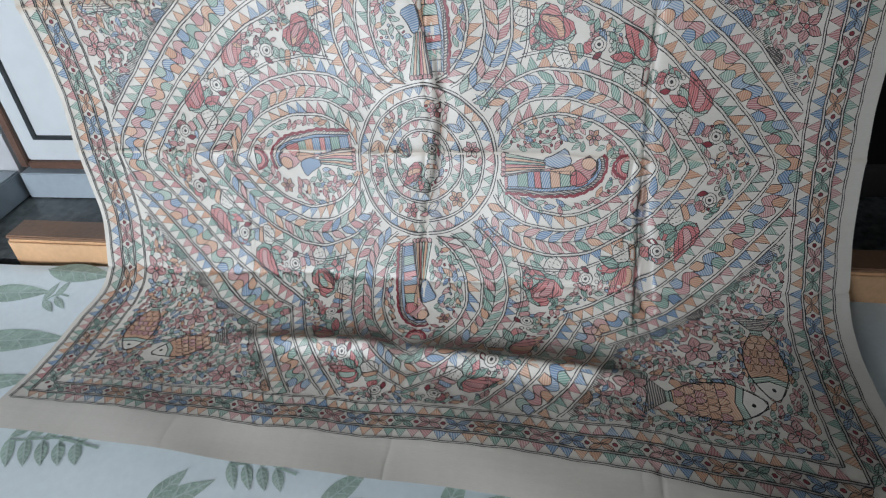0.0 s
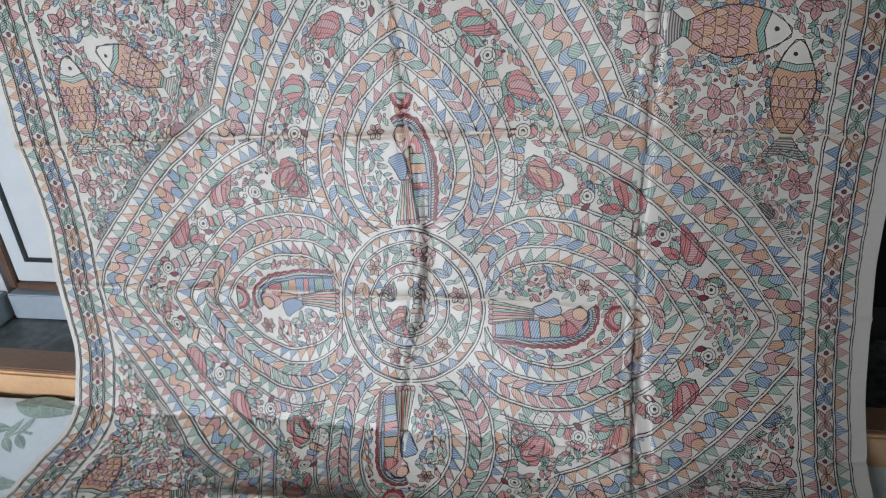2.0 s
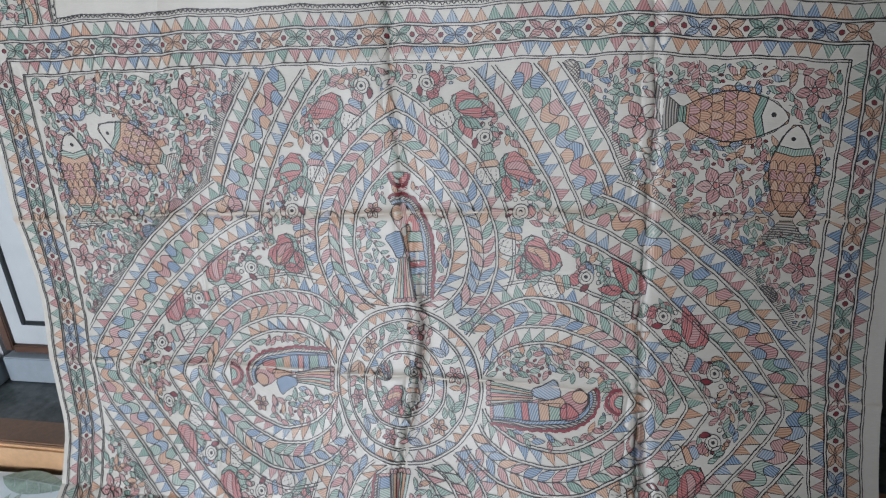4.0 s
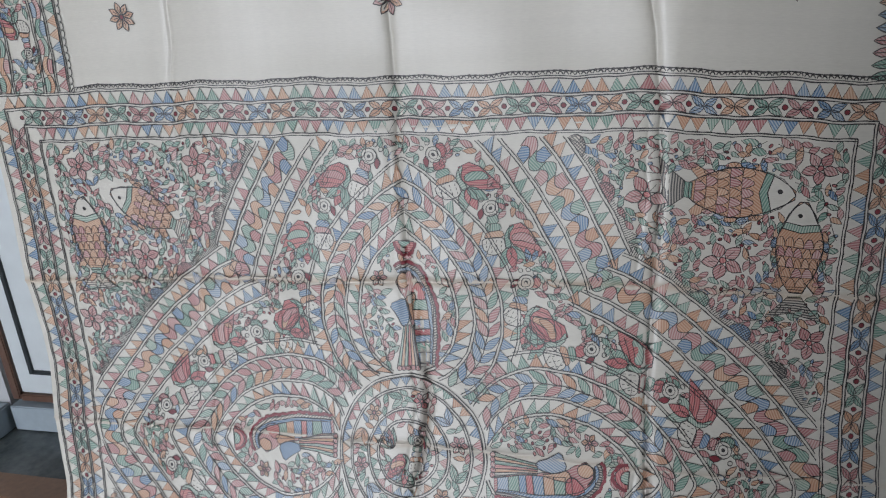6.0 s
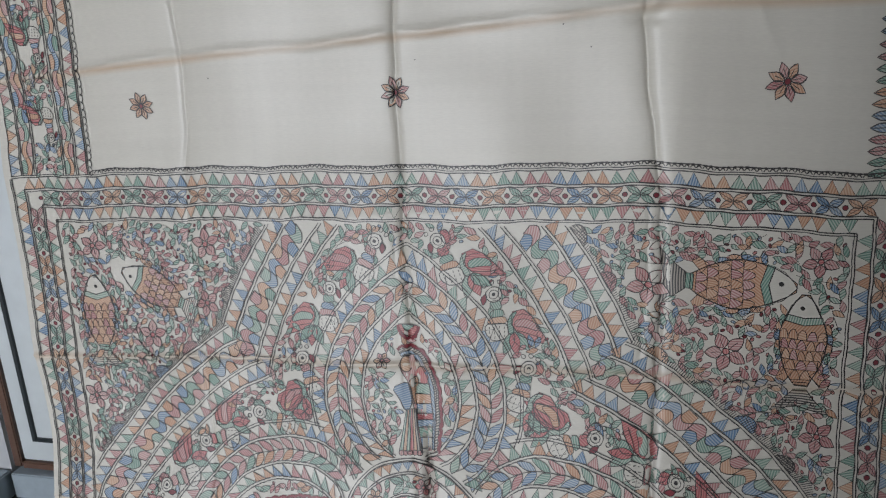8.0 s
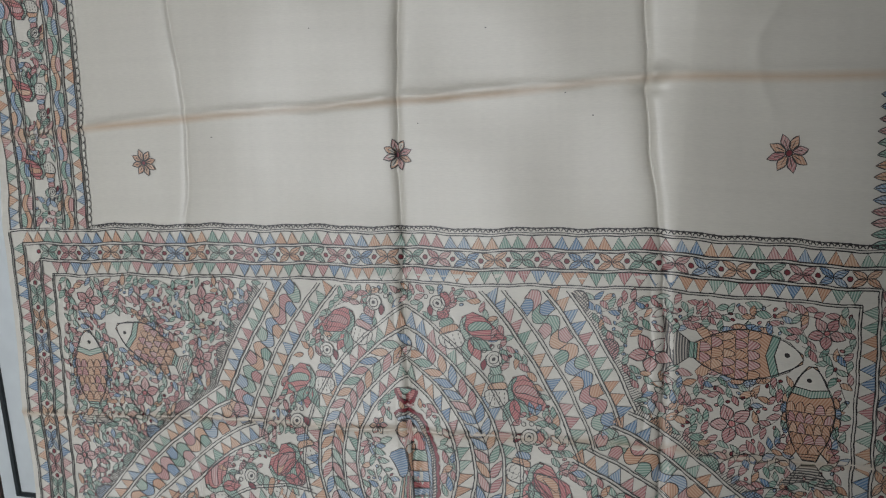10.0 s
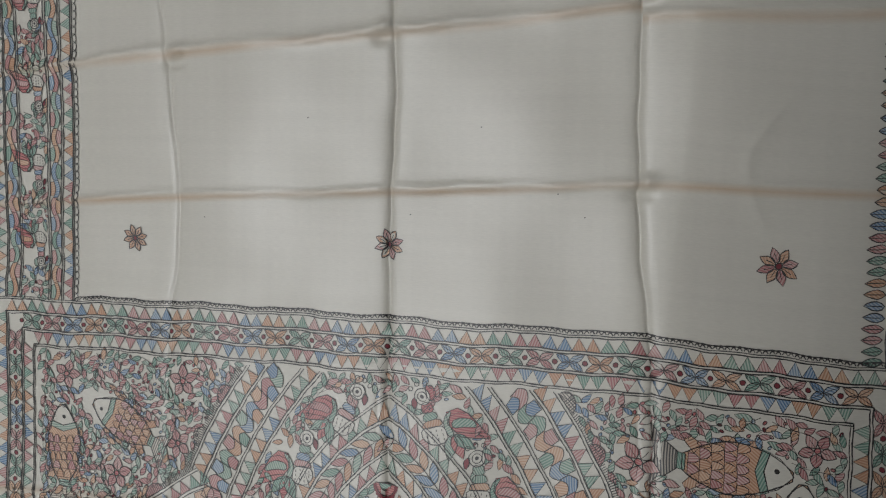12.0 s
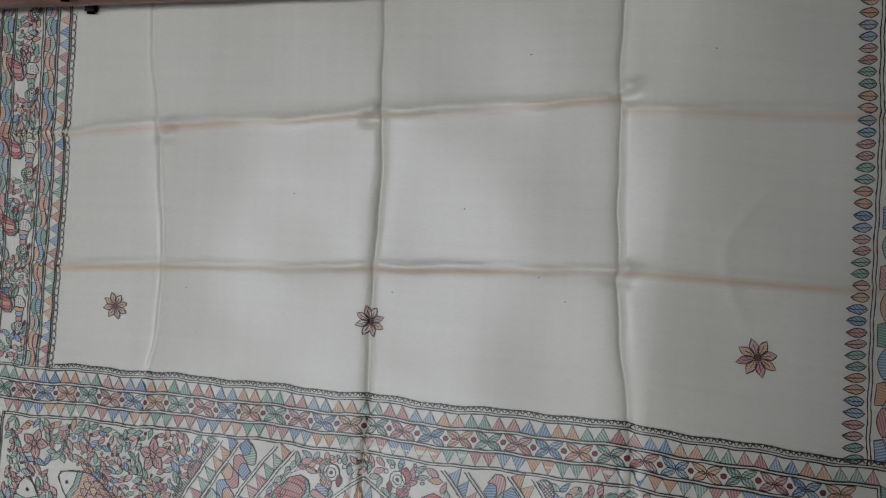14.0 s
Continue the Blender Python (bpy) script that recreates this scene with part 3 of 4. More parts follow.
def sprig_field(p, inside, box4, gap, seed, mats=(TE, RO, BL, TE, RO, PE, RO, TE), size=(0.0145, 0.020)):
    """Leafy sprigs on curving stems grown over a region, then single leaves and buds in the gaps; none lies on another."""
    rnd = np.random.RandomState(seed)
    x0, y0, x1, y1 = box4
    taken = {}

    def room(c):
        gx, gy = int(c[0] // 0.012), int(c[1] // 0.012)
        best = 9.0
        for dx in (-1, 0, 1):
            for dy in (-1, 0, 1):
                for q in taken.get((gx + dx, gy + dy), ()):
                    best = min(best, math.hypot(c[0] - q[0], c[1] - q[1]))
        return best

    def claim(c):
        taken.setdefault((int(c[0] // 0.012), int(c[1] // 0.012)), []).append(c)

    def arrow(a, r):
        return np.array((math.cos(a), math.sin(a))) * r

    n = int(3.0 * (x1 - x0) * (y1 - y0) / gap ** 2)
    seeds = rnd.uniform((x0, y0), (x1, y1), (n, 2))
    seeds = seeds[inside(seeds)]
    for c in seeds:
        if room(c) < 0.012:
            continue
        a, bend, stem, leaves = rnd.uniform(0, 2 * math.pi), rnd.uniform(-0.22, 0.22), [c], []
        for k in range(9):
            a += bend
            nxt = stem[-1] + arrow(a, 0.0072)
            if not inside(nxt[None])[0] or room(nxt) < 0.0032:
                break
            stem.append(nxt)
            b, s = a + (0.8 if k % 2 else -0.8) + rnd.uniform(-0.15, 0.15), rnd.uniform(*size) * (1 - 0.03 * k)
            mid = nxt + arrow(b, 0.55 * s)
            if room(mid) > 0.0072 and inside(mid[None])[0]:
                leaves.append((nxt + arrow(b, 0.06 * s), b, s, mid))
                claim(mid)
        if len(leaves) > 1:
            p.stroke(stem, 0.0006)
        for at, b, s, mid in leaves:
            leaf(p, at, b, s * 0.94, s * 0.46, mats[rnd.randint(len(mats))], 0.00075, rib=False)
    n = int(12 * (x1 - x0) * (y1 - y0) / gap ** 2)
    more, turn = rnd.uniform((x0, y0), (x1, y1), (n, 2)), rnd.uniform(0, 2 * math.pi, n)
    way = np.stack([np.cos(turn), np.sin(turn)], -1) * 0.0062
    ok = inside(more - 0.4 * way) & inside(more + 0.4 * way)
    for i in np.nonzero(ok)[0]:
        r = room(more[i])
        if r > 0.0076:
            leaf(p, more[i] - 1.1 * way[i], turn[i], 0.0145, 0.0070, mats[rnd.randint(len(mats))], 0.00075, rib=False)
            claim(more[i])
        elif r > 0.0062 and rnd.random_sample() < 0.35:
            p.shape(ring(more[i], 0.0017, 0.0025, 7, turn[i]), (MA, BL, RE, RO)[rnd.randint(4)], 0.0009)
            claim(more[i])


# ---- the hanging saree: its surface ----
PROFILE = np.array([(-0.70, 0.104), (-0.60, 0.106), (-0.47, 0.108), (-0.35, 0.110), (-0.27, 0.114), (-0.20, 0.125), (-0.15, 0.145), (-0.118, 0.17), (-0.098, 0.20), (-0.074, 0.237),
                    (-0.038, 0.31), (-0.004, 0.385), (0.028, 0.5), (0.054, 0.62), (0.076, 0.72), (0.087, 0.8), (0.092, 0.9), (0.092, 1.05), (0.09, 1.5)])


def smooth_table(s, values, lo=-0.8, hi=1.3, width=0.02):
    t = np.linspace(lo, hi, 4201)
    y = np.interp(t, s, values)
    k = int(width / (t[1] - t[0]))
    pad = np.pad(y, k, mode="reflect", reflect_type="odd")
    return t, np.convolve(pad, np.ones(2 * k + 1) / (2 * k + 1), "valid")


_d = arc_lengths(PROFILE)
_d = _d - np.interp(0.316, PROFILE[:, 1], _d)
TY, TZ = smooth_table(_d, PROFILE[:, 0], width=0.015), smooth_table(_d, PROFILE[:, 1], width=0.015)
TL = smooth_table([-0.6, -0.43, -0.373, -0.30, -0.24, -0.19, -0.136, -0.087, 0.018, 0.126, 0.206, 0.45, 0.64, 0.93], [-0.52, -0.512, -0.505, -0.484, -0.468, -0.446, -0.450, -0.454, -0.486, -0.508, -0.532, -0.569, -0.571, -0.561])
TC = smooth_table([-0.6, -0.4, -0.2, 0.0, 0.07, 0.2, 0.42, 0.6, 0.95], [-0.01, -0.006, 0.012, 0.010, 0.010, 0.004, -0.006, -0.014, -0.03])
TR = smooth_table([-0.6, -0.32, 0.2, 0.45, 0.7, 0.95], [0.578, 0.577, 0.586, 0.588, 0.567, 0.545])


def crease(d, width, height):
    return height * (0.70 * np.exp(-np.abs(d) / (0.40 * width)) + 0.28 * np.exp(-np.abs(d) / (1.5 * width)))


def wobble(t, seed):
    return 0.5 * np.sin(17 * t + seed) + 0.3 * np.sin(41 * t + 2.3 * seed) + 0.2 * np.sin(83 * t + 3.1 * seed)


def cloth_raw(u, v):
    u, v = np.asarray(u, float), np.asarray(v, float)
    low = np.clip((-0.2 - v) / 0.265, 0, 1.3)
    s = np.where(v < -0.2, -0.2 + (v + 0.2) * 0.75, v) - (0.062 * u + 0.17 * np.maximum(u, 0) ** 2) * low
    s = s + (0.020 * u - 0.030 * u ** 2 + 0.008 * np.exp(-((u - 0.27) / 0.12) ** 2)) * np.clip((v + 0.1) / 0.3, 0, 1)
    f = u / 0.57
    xl, xc, xr = np.interp(s, *TL), np.interp(s, *TC), np.interp(s, *TR)
    x = np.where(f < 0, xc + (xc - xl) * f, xc + (xr - xc) * f)
    # hanging folds of the pressed cloth
    bedward = np.clip((-0.14 - s) / 0.13, 0, 1) ** 2 * (3 - 2 * np.clip((-0.14 - s) / 0.13, 0, 1))
    up = 1 - bedward
    mid = 0.026 * np.exp(-((v - 0.08) / 0.13) ** 2) - 0.005 * np.clip((v - 0.3) / 0.1, 0, 1) * np.clip((0.68 - v) / 0.1, 0, 1) + 0.003 * wobble(v, 1)
    h = -crease(u - mid, 0.007, 0.0062 * (1 + 0.3 * wobble(v, 2)) * (1 + 0.8 * np.exp(-((v - 0.08) / 0.15) ** 2)))
    h -= crease(u - 0.292 + 0.024 * np.clip((v - 0.42) / 0.2, 0, 1) - 0.003 * wobble(v, 3), 0.007, 0.0075 * (1 + 0.3 * wobble(v, 4)) * (1 + 1.5 * np.exp(-((v + 0.10) / 0.11) ** 2)))
    h -= crease(u - np.interp(v, (0.4, 0.484, 0.62, 0.76, 0.87), (-0.302, -0.297, -0.285, -0.299, -0.318)) - 0.003 * wobble(v, 5), 0.008, 0.0022 + 0.0018 * np.clip((v - 0.45) / 0.1, 0, 1))
    h -= crease(u - mid + 0.016 + 0.004 * wobble(v, 12), 0.005, 0.0012 * (1 + wobble(v, 13)) * np.clip((0.42 - v) / 0.1, 0, 1))
    h -= crease(u - 0.275 - 0.005 * wobble(v, 14), 0.005, 0.0014 * (1 + wobble(v, 15)) * np.clip((0.5 - v) / 0.1, 0, 1))
    h *= 1 - 0.8 * bedward
    tuck = np.exp(-((u - 0.300 - 0.10 * np.clip(-0.14 - s, 0, 0.05)) / 0.007) ** 2) * np.exp(-((s + 0.15) / 0.05) ** 2)
    h -= 0.016 * tuck
    for level, slope, amount in ((0.625, 0.055, 0.0040), (0.808, 0.075, 0.0050), (0.222, 0.01, 0.0040), (0.012, 0.0, 0.003), (0.41, 0.03, 0.0012)):
        h += up * crease(v - level - slope * u + (0.013 * np.clip((u - 0.262) / 0.012, 0, 1) if level > 0.7 else 0.0) - 0.004 * wobble(u, 6 + level), 0.008, amount * (1 + 0.5 * wobble(u, 7 + level)))
    h -= crease(s + 0.163 + 0.004 * wobble(u, 8), 0.006, 0.0035)
    # a slack wrinkle over the plain body, and pinches where folds cross
    w = np.clip((v - 0.585) / 0.03, 0, 1) * np.clip((0.77 - v) / 0.05, 0, 1)
    h += w * crease(u - 0.405 + 0.03 * np.sin((v - 0.59) * 20) - 0.25 * np.maximum(0, v - 0.68), 0.012, 0.0022)
    for pu, pv in ((-0.300, 0.785), (0.262, 0.838), (-0.022, 0.812), (0.262, 0.640)):
        h += 0.0058 * np.exp(-((u - pu - 0.012) / 0.012) ** 2 - ((v - pv - 0.3 * (u - pu - 0.012)) / 0.006) ** 2) - 0.005 * np.exp(-((u - pu - 0.008) / 0.014) ** 2 - ((v - pv + 0.014) / 0.006) ** 2)
    # broad swells
    h += 0.0032 * up * np.sin(9 * u + 2.0 * np.sin(4 * v)) * np.sin(6 * v + 1.0) + 0.0022 * np.sin(31 * u + 9 * v) * np.sin(17 * v - 5 * u)
    h += bedward * (0.017 * (1 - 0.75 * np.exp(-((u + 0.02) / 0.03) ** 2)) * np.exp(-((s + 0.275 + np.where(u > 0, 0.10, 0.04) * u) / 0.014) ** 2) * np.clip((u + 0.32) / 0.15, 0, 1) * np.clip((0.30 - u) / 0.08, 0, 1) + 0.004)
    h += bedward * 0.004 * np.sin(11 * u + 3) * np.sin(19 * s)
    ty, tz = np.interp(s, *TY), np.interp(s, *TZ)
    e = 0.004
    dy, dz = np.interp(s + e, *TY) - np.interp(s - e, *TY), np.interp(s + e, *TZ) - np.interp(s - e, *TZ)
    k = np.hypot(dy, dz)
    side = -0.02 * x - 0.016 * np.exp(-np.abs((x - 0.305) / 0.16) ** 1.3)
    return np.stack([x, ty + side * up - h * dz / k, tz + h * dy / k + LIFT], -1)


def cloth(u, v):
    """Place and outward normal of the saree at the cloth's own coordinates."""
    e = 0.0015
    p = cloth_raw(u, v)
    nrm = np.cross(cloth_raw(u + e, v) - cloth_raw(u - e, v), cloth_raw(u, v + e) - cloth_raw(u, v - e))
    return p, nrm / np.linalg.norm(nrm, axis=-1, keepdims=True)


def dense(lo, hi, step, centres, reach, fine):
    """Steps along an axis, closer together round the given places."""
    g = [np.arange(lo, hi, step), [hi]] + [np.arange(max(lo, c - reach), min(hi, c + reach), fine) for c in centres]
    g = np.unique(np.round(np.concatenate(g), 4))
    return g[np.r_[True, np.diff(g) > 0.0008]]


U0, V0, V1 = 0.57, -0.535, 0.99
uu, vv = np.meshgrid(dense(-U0 - 0.006, U0, 0.004, (-0.30, 0.005, 0.28), 0.035, 0.0016), dense(V0, V1, 0.004, (0.215, 0.01, -0.15), 0.02, 0.002))
P = cloth_raw(uu, vv)
me, quads = grid_mesh("fabric", P, SILK)
lay = me.uv_layers.new(name="cloth")
lay.data.foreach_set("uv", np.stack([uu.reshape(-1), vv.reshape(-1)], -1)[quads.reshape(-1)].reshape(-1).astype(np.float32))
saree = thing("saree", "cream silk saree with dense ink motifs hung from a rod", "saree", (0, 0, LIFT + 0.11))
link_mesh("fabric", me, saree, "creased cream tussar silk")
everywhere = lambda q: np.ones(len(q), bool)


def hand(q):
    """The unsteady hand that drew: small wandering of every line."""
    x, y = q[:, 0], q[:, 1]
    dx = 0.0005 * np.sin(150 * y + 70 * x + 1.1) + 0.0002 * np.sin(610 * y - 330 * x) + 0.0008 * np.sin(61 * x + 2)
    dy = 0.0006 * np.sin(130 * x - 60 * y + 0.4) + 0.0002 * np.sin(640 * x + 290 * y) + 0.0012 * np.sin(47 * x + 1)
    return q + np.stack([dx, dy], -1)


def on_saree(p, name, label=""):
    p.pts = [hand(q) for q in p.pts]
    return p.build(name, saree, cloth, PAINTS, label)


def line(a, b, n=60):
    return np.stack([np.linspace(a[0], b[0], n), np.linspace(a[1], b[1], n)], -1)


# ---- panel frame: triangles, flowers, triangles, on four sides ----
FU, FV, FW = 0.5485, 0.463, 0.0605
FL = 0.563  # the left selvage is narrower
for name, corner in (("top", ((-FL, FV), (FU, FV), (0, -1))), ("bottom", ((-FL, -FV), (FU, -FV), (0, 1))), ("left", ((-FL, -FV), (-FL, FV), (1, 0))), ("right", ((FU, -FV), (FU, FV), (-1, 0)))):
    p = Paint()
    a, b, inn = (np.array(q, float) for q in corner)
    along = (b - a) / np.hypot(*(b - a))
    cuts = [line(a + (inn + along) * k, b + (inn - along) * k, 160) for k in (0.0, 0.0160, 0.0190, 0.0390, 0.0420, 0.0580)]
    for i, c in enumerate(cuts):
        p.stroke(c, 0.0015)
        if i in (0, 5):
            p.stroke(c + 0.0028 * inn * (1 if i else -1), 0.0012)
    triangle_band(p, cuts[1], cuts[1] - 0.016 * inn, everywhere)
    flower_band(p, cuts[3] - 0.020 * inn, cuts[3], everywhere)
    triangle_band(p, cuts[5] - 0.016 * inn, cuts[5], everywhere)
    if name == "top":
        for i in range(78):
            t = np.linspace(0, math.pi, 7)
            for o in (0, 0.0065):
                p.stroke(np.stack([-0.43 + 0.0125 * i + o + 0.0088 * np.cos(t), FV + 0.0045 + 0.0042 * np.sin(t)], -1), 0.0014)
    on_saree(p, "border_band", "border of triangles and four-petalled flowers")

# ---- the four great lobes round the medallion ----
R0 = 0.104


def bezier(*q, n=60):
    t = np.linspace(0, 1, n)[:, None]
    a, b, c, d = (np.array(w, float) for w in q)
    return a * (1 - t) ** 3 + 3 * b * t * (1 - t) ** 2 + 3 * c * t ** 2 * (1 - t) + d * t ** 3


def lobe_line(k, *q):
    """Both sides of a pointed lobe in direction k, from its foot round its tip."""
    half = bezier(*q)
    full = np.vstack([half, (half * (-1, 1))[::-1][1:]])
    return full @ rot(-k * math.pi / 2)


def in_lobe(k, slack=1.0):
    d = np.array([0, 1.0]) @ rot(-k * math.pi / 2)

    def test(q):
        q = np.asarray(q)
        along, across = q @ d, np.abs(q @ np.array([-d[1], d[0]]))
        return (np.hypot(q[:, 0], q[:, 1]) > R0 + 0.001) & (across < along * slack + 0.006) & (q[:, 0] < FU - FW - 0.004) & (q[:, 0] > FW + 0.004 - FL) & (np.abs(q[:, 1]) < FV - FW - 0.004)
    return test


STEPS = (((0.020, 0.106), (0.075, 0.130), (0.085, 0.235), (0, 0.285)), ((0.040, 0.100), (0.105, 0.130), (0.100, 0.250), (0, 0.307)),
         ((0.068, 0.083), (0.155, 0.135), (0.125, 0.280), (0, 0.347)), ((0.085, 0.066), (0.185, 0.140), (0.140, 0.290), (0, 0.373)))
ARCH = (((0.215, 0.120), (0.215, 0.240), (0.105, 0.405), (0, 0.475)), ((0.215, 0.120), (0.215, 0.235), (0.088, 0.378), (0, 0.440)))


def grown(A, d):
    """The line A moved outward by d, square to itself."""
    g = np.gradient(resample(A, 150), axis=0)
    for _ in range(6):
        g[1:-1] = (g[:-2] + g[1:-1] + g[2:]) / 3
    nrm = np.stack([-g[:, 1], g[:, 0]], -1) / np.hypot(g[:, 0], g[:, 1])[:, None]
    B = resample(A, 150)
    out = 1 if ((B + 0.01 * nrm)[75] ** 2).sum() > (B[75] ** 2).sum() else -1
    return B + out * d * nrm


def inside_poly(poly):
    x, y = poly[:, 0], poly[:, 1]
    x2, y2 = np.roll(x, -1), np.roll(y, -1)

    def test(q):
        q = np.asarray(q)
        px, py = q[:, :1], q[:, 1:]
        cross = ((y > py) != (y2 > py)) & (px < (x2 - x) * (py - y) / np.where(y2 == y, 1e-9, y2 - y) + x)
        return cross.sum(1) % 2 == 1
    return test


outer_tests = []
PARROTS = (((0.154, 0.192), (0.153, 0.242)), ((0.124, 0.288), (0.104, 0.332)), ((0.066, 0.358), (0.036, 0.392)))
for k in range(4):
    L = [resample(lobe_line(k, *w), 150) for w in STEPS]
    A0 = resample(lobe_line(k, *ARCH[k % 2]), 150)
    O = [A0] + [grown(A0, d) for d in (0.021, 0.058, 0.079)]
    keep = in_lobe(k)
    outer_tests.append(inside_poly(np.vstack([grown(A0, 0.088), [(0, 0)]])))
    p = Paint()
    for A in L + O:
        lines_where(p, resample(A, 260), keep, 0.0013)
        lines_where(p, resample(grown(A, 0.0034), 260), keep, 0.0011)
    gaps = [grown(A, 0.0036) for A in L + O]
    triangle_band(p, gaps[0], L[1], keep, 0.0150)
    leaf_band(p, gaps[1], L[2], keep, 0.0150)
    triangle_band(p, gaps[2], L[3], keep, 0.0150)
    triangle_band(p, gaps[4], O[1], keep, 0.0150)
    wave_band(p, gaps[5], O[2], keep, 0.0165)
    triangle_band(p, gaps[6], O[3], keep, 0.0150)
    # hatched half rounds and short ticks like flames along the outside
    n = 420
    A, B = resample(gaps[7], n), resample(grown(A0, 0.096), n)
    for i in range(2, n - 2):
        if keep(B[i][None])[0]:
            p.stroke(np.array([A[i], between(A[i], B[i], 0.4), between(A[i], B[i], 0.45 + 0.5 * abs((i % 12) - 6) / 6)]), 0.0009)
        if i % 24 == 12 and keep(B[i][None])[0] and keep(B[i - 8][None])[0]:
            away, along = B[i] - A[i], A[i + 1] - A[i]
            away, along = away / np.hypot(*away), along / np.hypot(*along)
            t = np.linspace(0, math.pi, 12)[:, None]
            p.shape(A[i] + 0.0125 * np.cos(t) * along + 0.013 * np.sin(t) * away, random.choice((BL, TE, GR, PE, RO)), 0.0011, lift=1)
    on_saree(p, "painted_lobe", "pointed lobe of nested triangle, leaf and wave bands")

    # a draped robe in the heart of the lobe, kept plain
    d = -k * math.pi / 2
    turn = lambda q: np.asarray(q, float) @ rot(d)
    p = Paint()
    heart = inside_poly(L[0] * 0.985)
    skirt = (TE, PE, TE, RE, PE, GR)
    for n_, m in enumerate(skirt):
        f0, f1 = n_ / len(skirt), (n_ + 1) / len(skirt)
        lo0, lo1, hi0, hi1 = (-0.014 + 0.030 * f0, 0.112 - 0.002 * f0), (-0.014 + 0.030 * f1, 0.112 - 0.002 * f1), (-0.004 + 0.012 * f0, 0.166), (-0.004 + 0.012 * f1, 0.166)
        p.shape(turn([lo0, lo1, between(np.array(lo1), np.array(hi1), 0.5), hi1, hi0, between(np.array(lo0), np.array(hi0), 0.5)]), m, 0.0012, angle=d + 0.1)
    for n_ in range(5):
        p.shape(turn(ring((-0.011 + 0.0062 * n_, 0.110), 0.0036, 0.0034, 8)), RO, 0.0010, lift=1)
    folds = ((0.116, BL), (0.130, TE), (0.143, BL), (0.152, RE), (0.160, BL), (0.172, PE), (0.184, TE), (0.197, PE), (0.205, RE))
    for (y0, m), (y1, _) in zip(folds[:-1], folds[1:]):
        xa, xb = (np.interp((y0, y1), (0.112, 0.166, 0.205), (0.017, 0.009, 0.006)), np.interp((y0, y1), (0.112, 0.15, 0.205), (0.033, 0.033, 0.026)))
        p.shape(turn([(xa[0], y0), (xb[0], y0 + 0.002), (xb[1], y1 + 0.002), (xa[1], y1)]), m, 0.0012, angle=d + 1.2)
    p.shape(turn(rounded([(-0.024, 0.192), (-0.002, 0.200), (0.004, 0.186), (0.002, 0.166), (-0.006, 0.162), (-0.014, 0.178)])), BL, 0.0013, lift=1)
    p.shape(turn(rounded([(-0.002, 0.200), (0.012, 0.206), (0.012, 0.190), (0.007, 0.168), (0.003, 0.186)])), PE, 0.0012, lift=1)
    p.shape(turn(rounded([(0.004, 0.206), (0.018, 0.224), (0.026, 0.210), (0.024, 0.198), (0.010, 0.198)])), RE, 0.0012, lift=1)
    p.shape(turn(ring((-0.004, 0.222), 0.0080, 0.0100, 16)), PE, 0.0012, lift=1)
    p.shape(turn([(0.017, 0.112), (0.034, 0.114), (0.034, 0.15), (0.036, 0.19), (0.030, 0.216), (0.014, 0.234), (-0.006, 0.234), (-0.014, 0.222), (-0.008, 0.208), (-0.002, 0.20), (0.006, 0.166)]), RO, 0.0010, lift=-1)
    veil = bezier((-0.014, 0.238), (0.012, 0.258), (0.052, 0.222), (0.036, 0.114), n=26)
    inner = bezier((-0.010, 0.232), (0.008, 0.244), (0.038, 0.216), (0.030, 0.118), n=26)
    third = between(inner, veil, 0.5)
    for a_, b_, m in ((inner, third, BL), (third, veil, GR)):
        p.shape(turn(np.vstack([a_, b_[::-1]])), m, 0.0011, lift=1)
    p.shape(turn(np.vstack([inner[:9], [(0.012, 0.224), (0.004, 0.232)]])), K, 0.0011, lift=1)
    edge = resample(veil, 120)
    g = np.gradient(edge, axis=0)
    nrm = np.stack([-g[:, 1], g[:, 0]], -1) / np.hypot(g[:, 0], g[:, 1])[:, None]
    p.stroke(turn(edge + nrm * (0.0016 + 0.0014 * np.abs(np.sin(np.arange(120) * 0.33)))[:, None]), 0.0042, mat=MA, lift=1)
    # a rose bud before it and half a blossom in the tip
    blossom(p, turn([(-0.036, 0.226)])[0], 0.011, 6, (RO, PE), RE)
    t = np.linspace(math.pi, 2 * math.pi, 40)
    p.shape(turn(np.stack([0.013 * np.cos(t), 0.272 + 0.015 * np.sin(t)], -1)), RE, 0.0012)
    p.shape(turn(np.stack([0.008 * np.cos(t), 0.272 + 0.009 * np.sin(t)], -1)), TE, 0.0010, lift=1)
    p.stroke(turn(np.stack([0.014 * np.cos(t), 0.271 + (0.016 + 0.0015 * np.abs(np.sin(6 * t))) * np.sin(t)], -1)), 0.0040, mat=MA, lift=1)
    on_saree(p, "drape_motif", "long draped motif in blue, orange and maroon stripes")
    p = Paint()
    drape = inside_poly(turn([(-0.020, 0.105), (0.040, 0.105), (0.048, 0.18), (0.042, 0.225), (0.014, 0.252), (-0.02, 0.246), (-0.022, 0.205), (-0.030, 0.190), (-0.012, 0.16)]))
    bud = far_from([turn([(-0.036, 0.226)])[0], turn([(0, 0.268)])[0]], 0.015)
    sprig_field(p, lambda q: heart(q) & ~drape(q) & bud(q) & keep(q), (-0.49, -0.4, 0.49, 0.4), 0.0100, 40 + k)
    arch_in, lobe_out = inside_poly(np.vstack([A0 * 0.985, [(0, 0)]])), inside_poly(np.vstack([grown(L[3], 0.006), [(0, 0)]]))
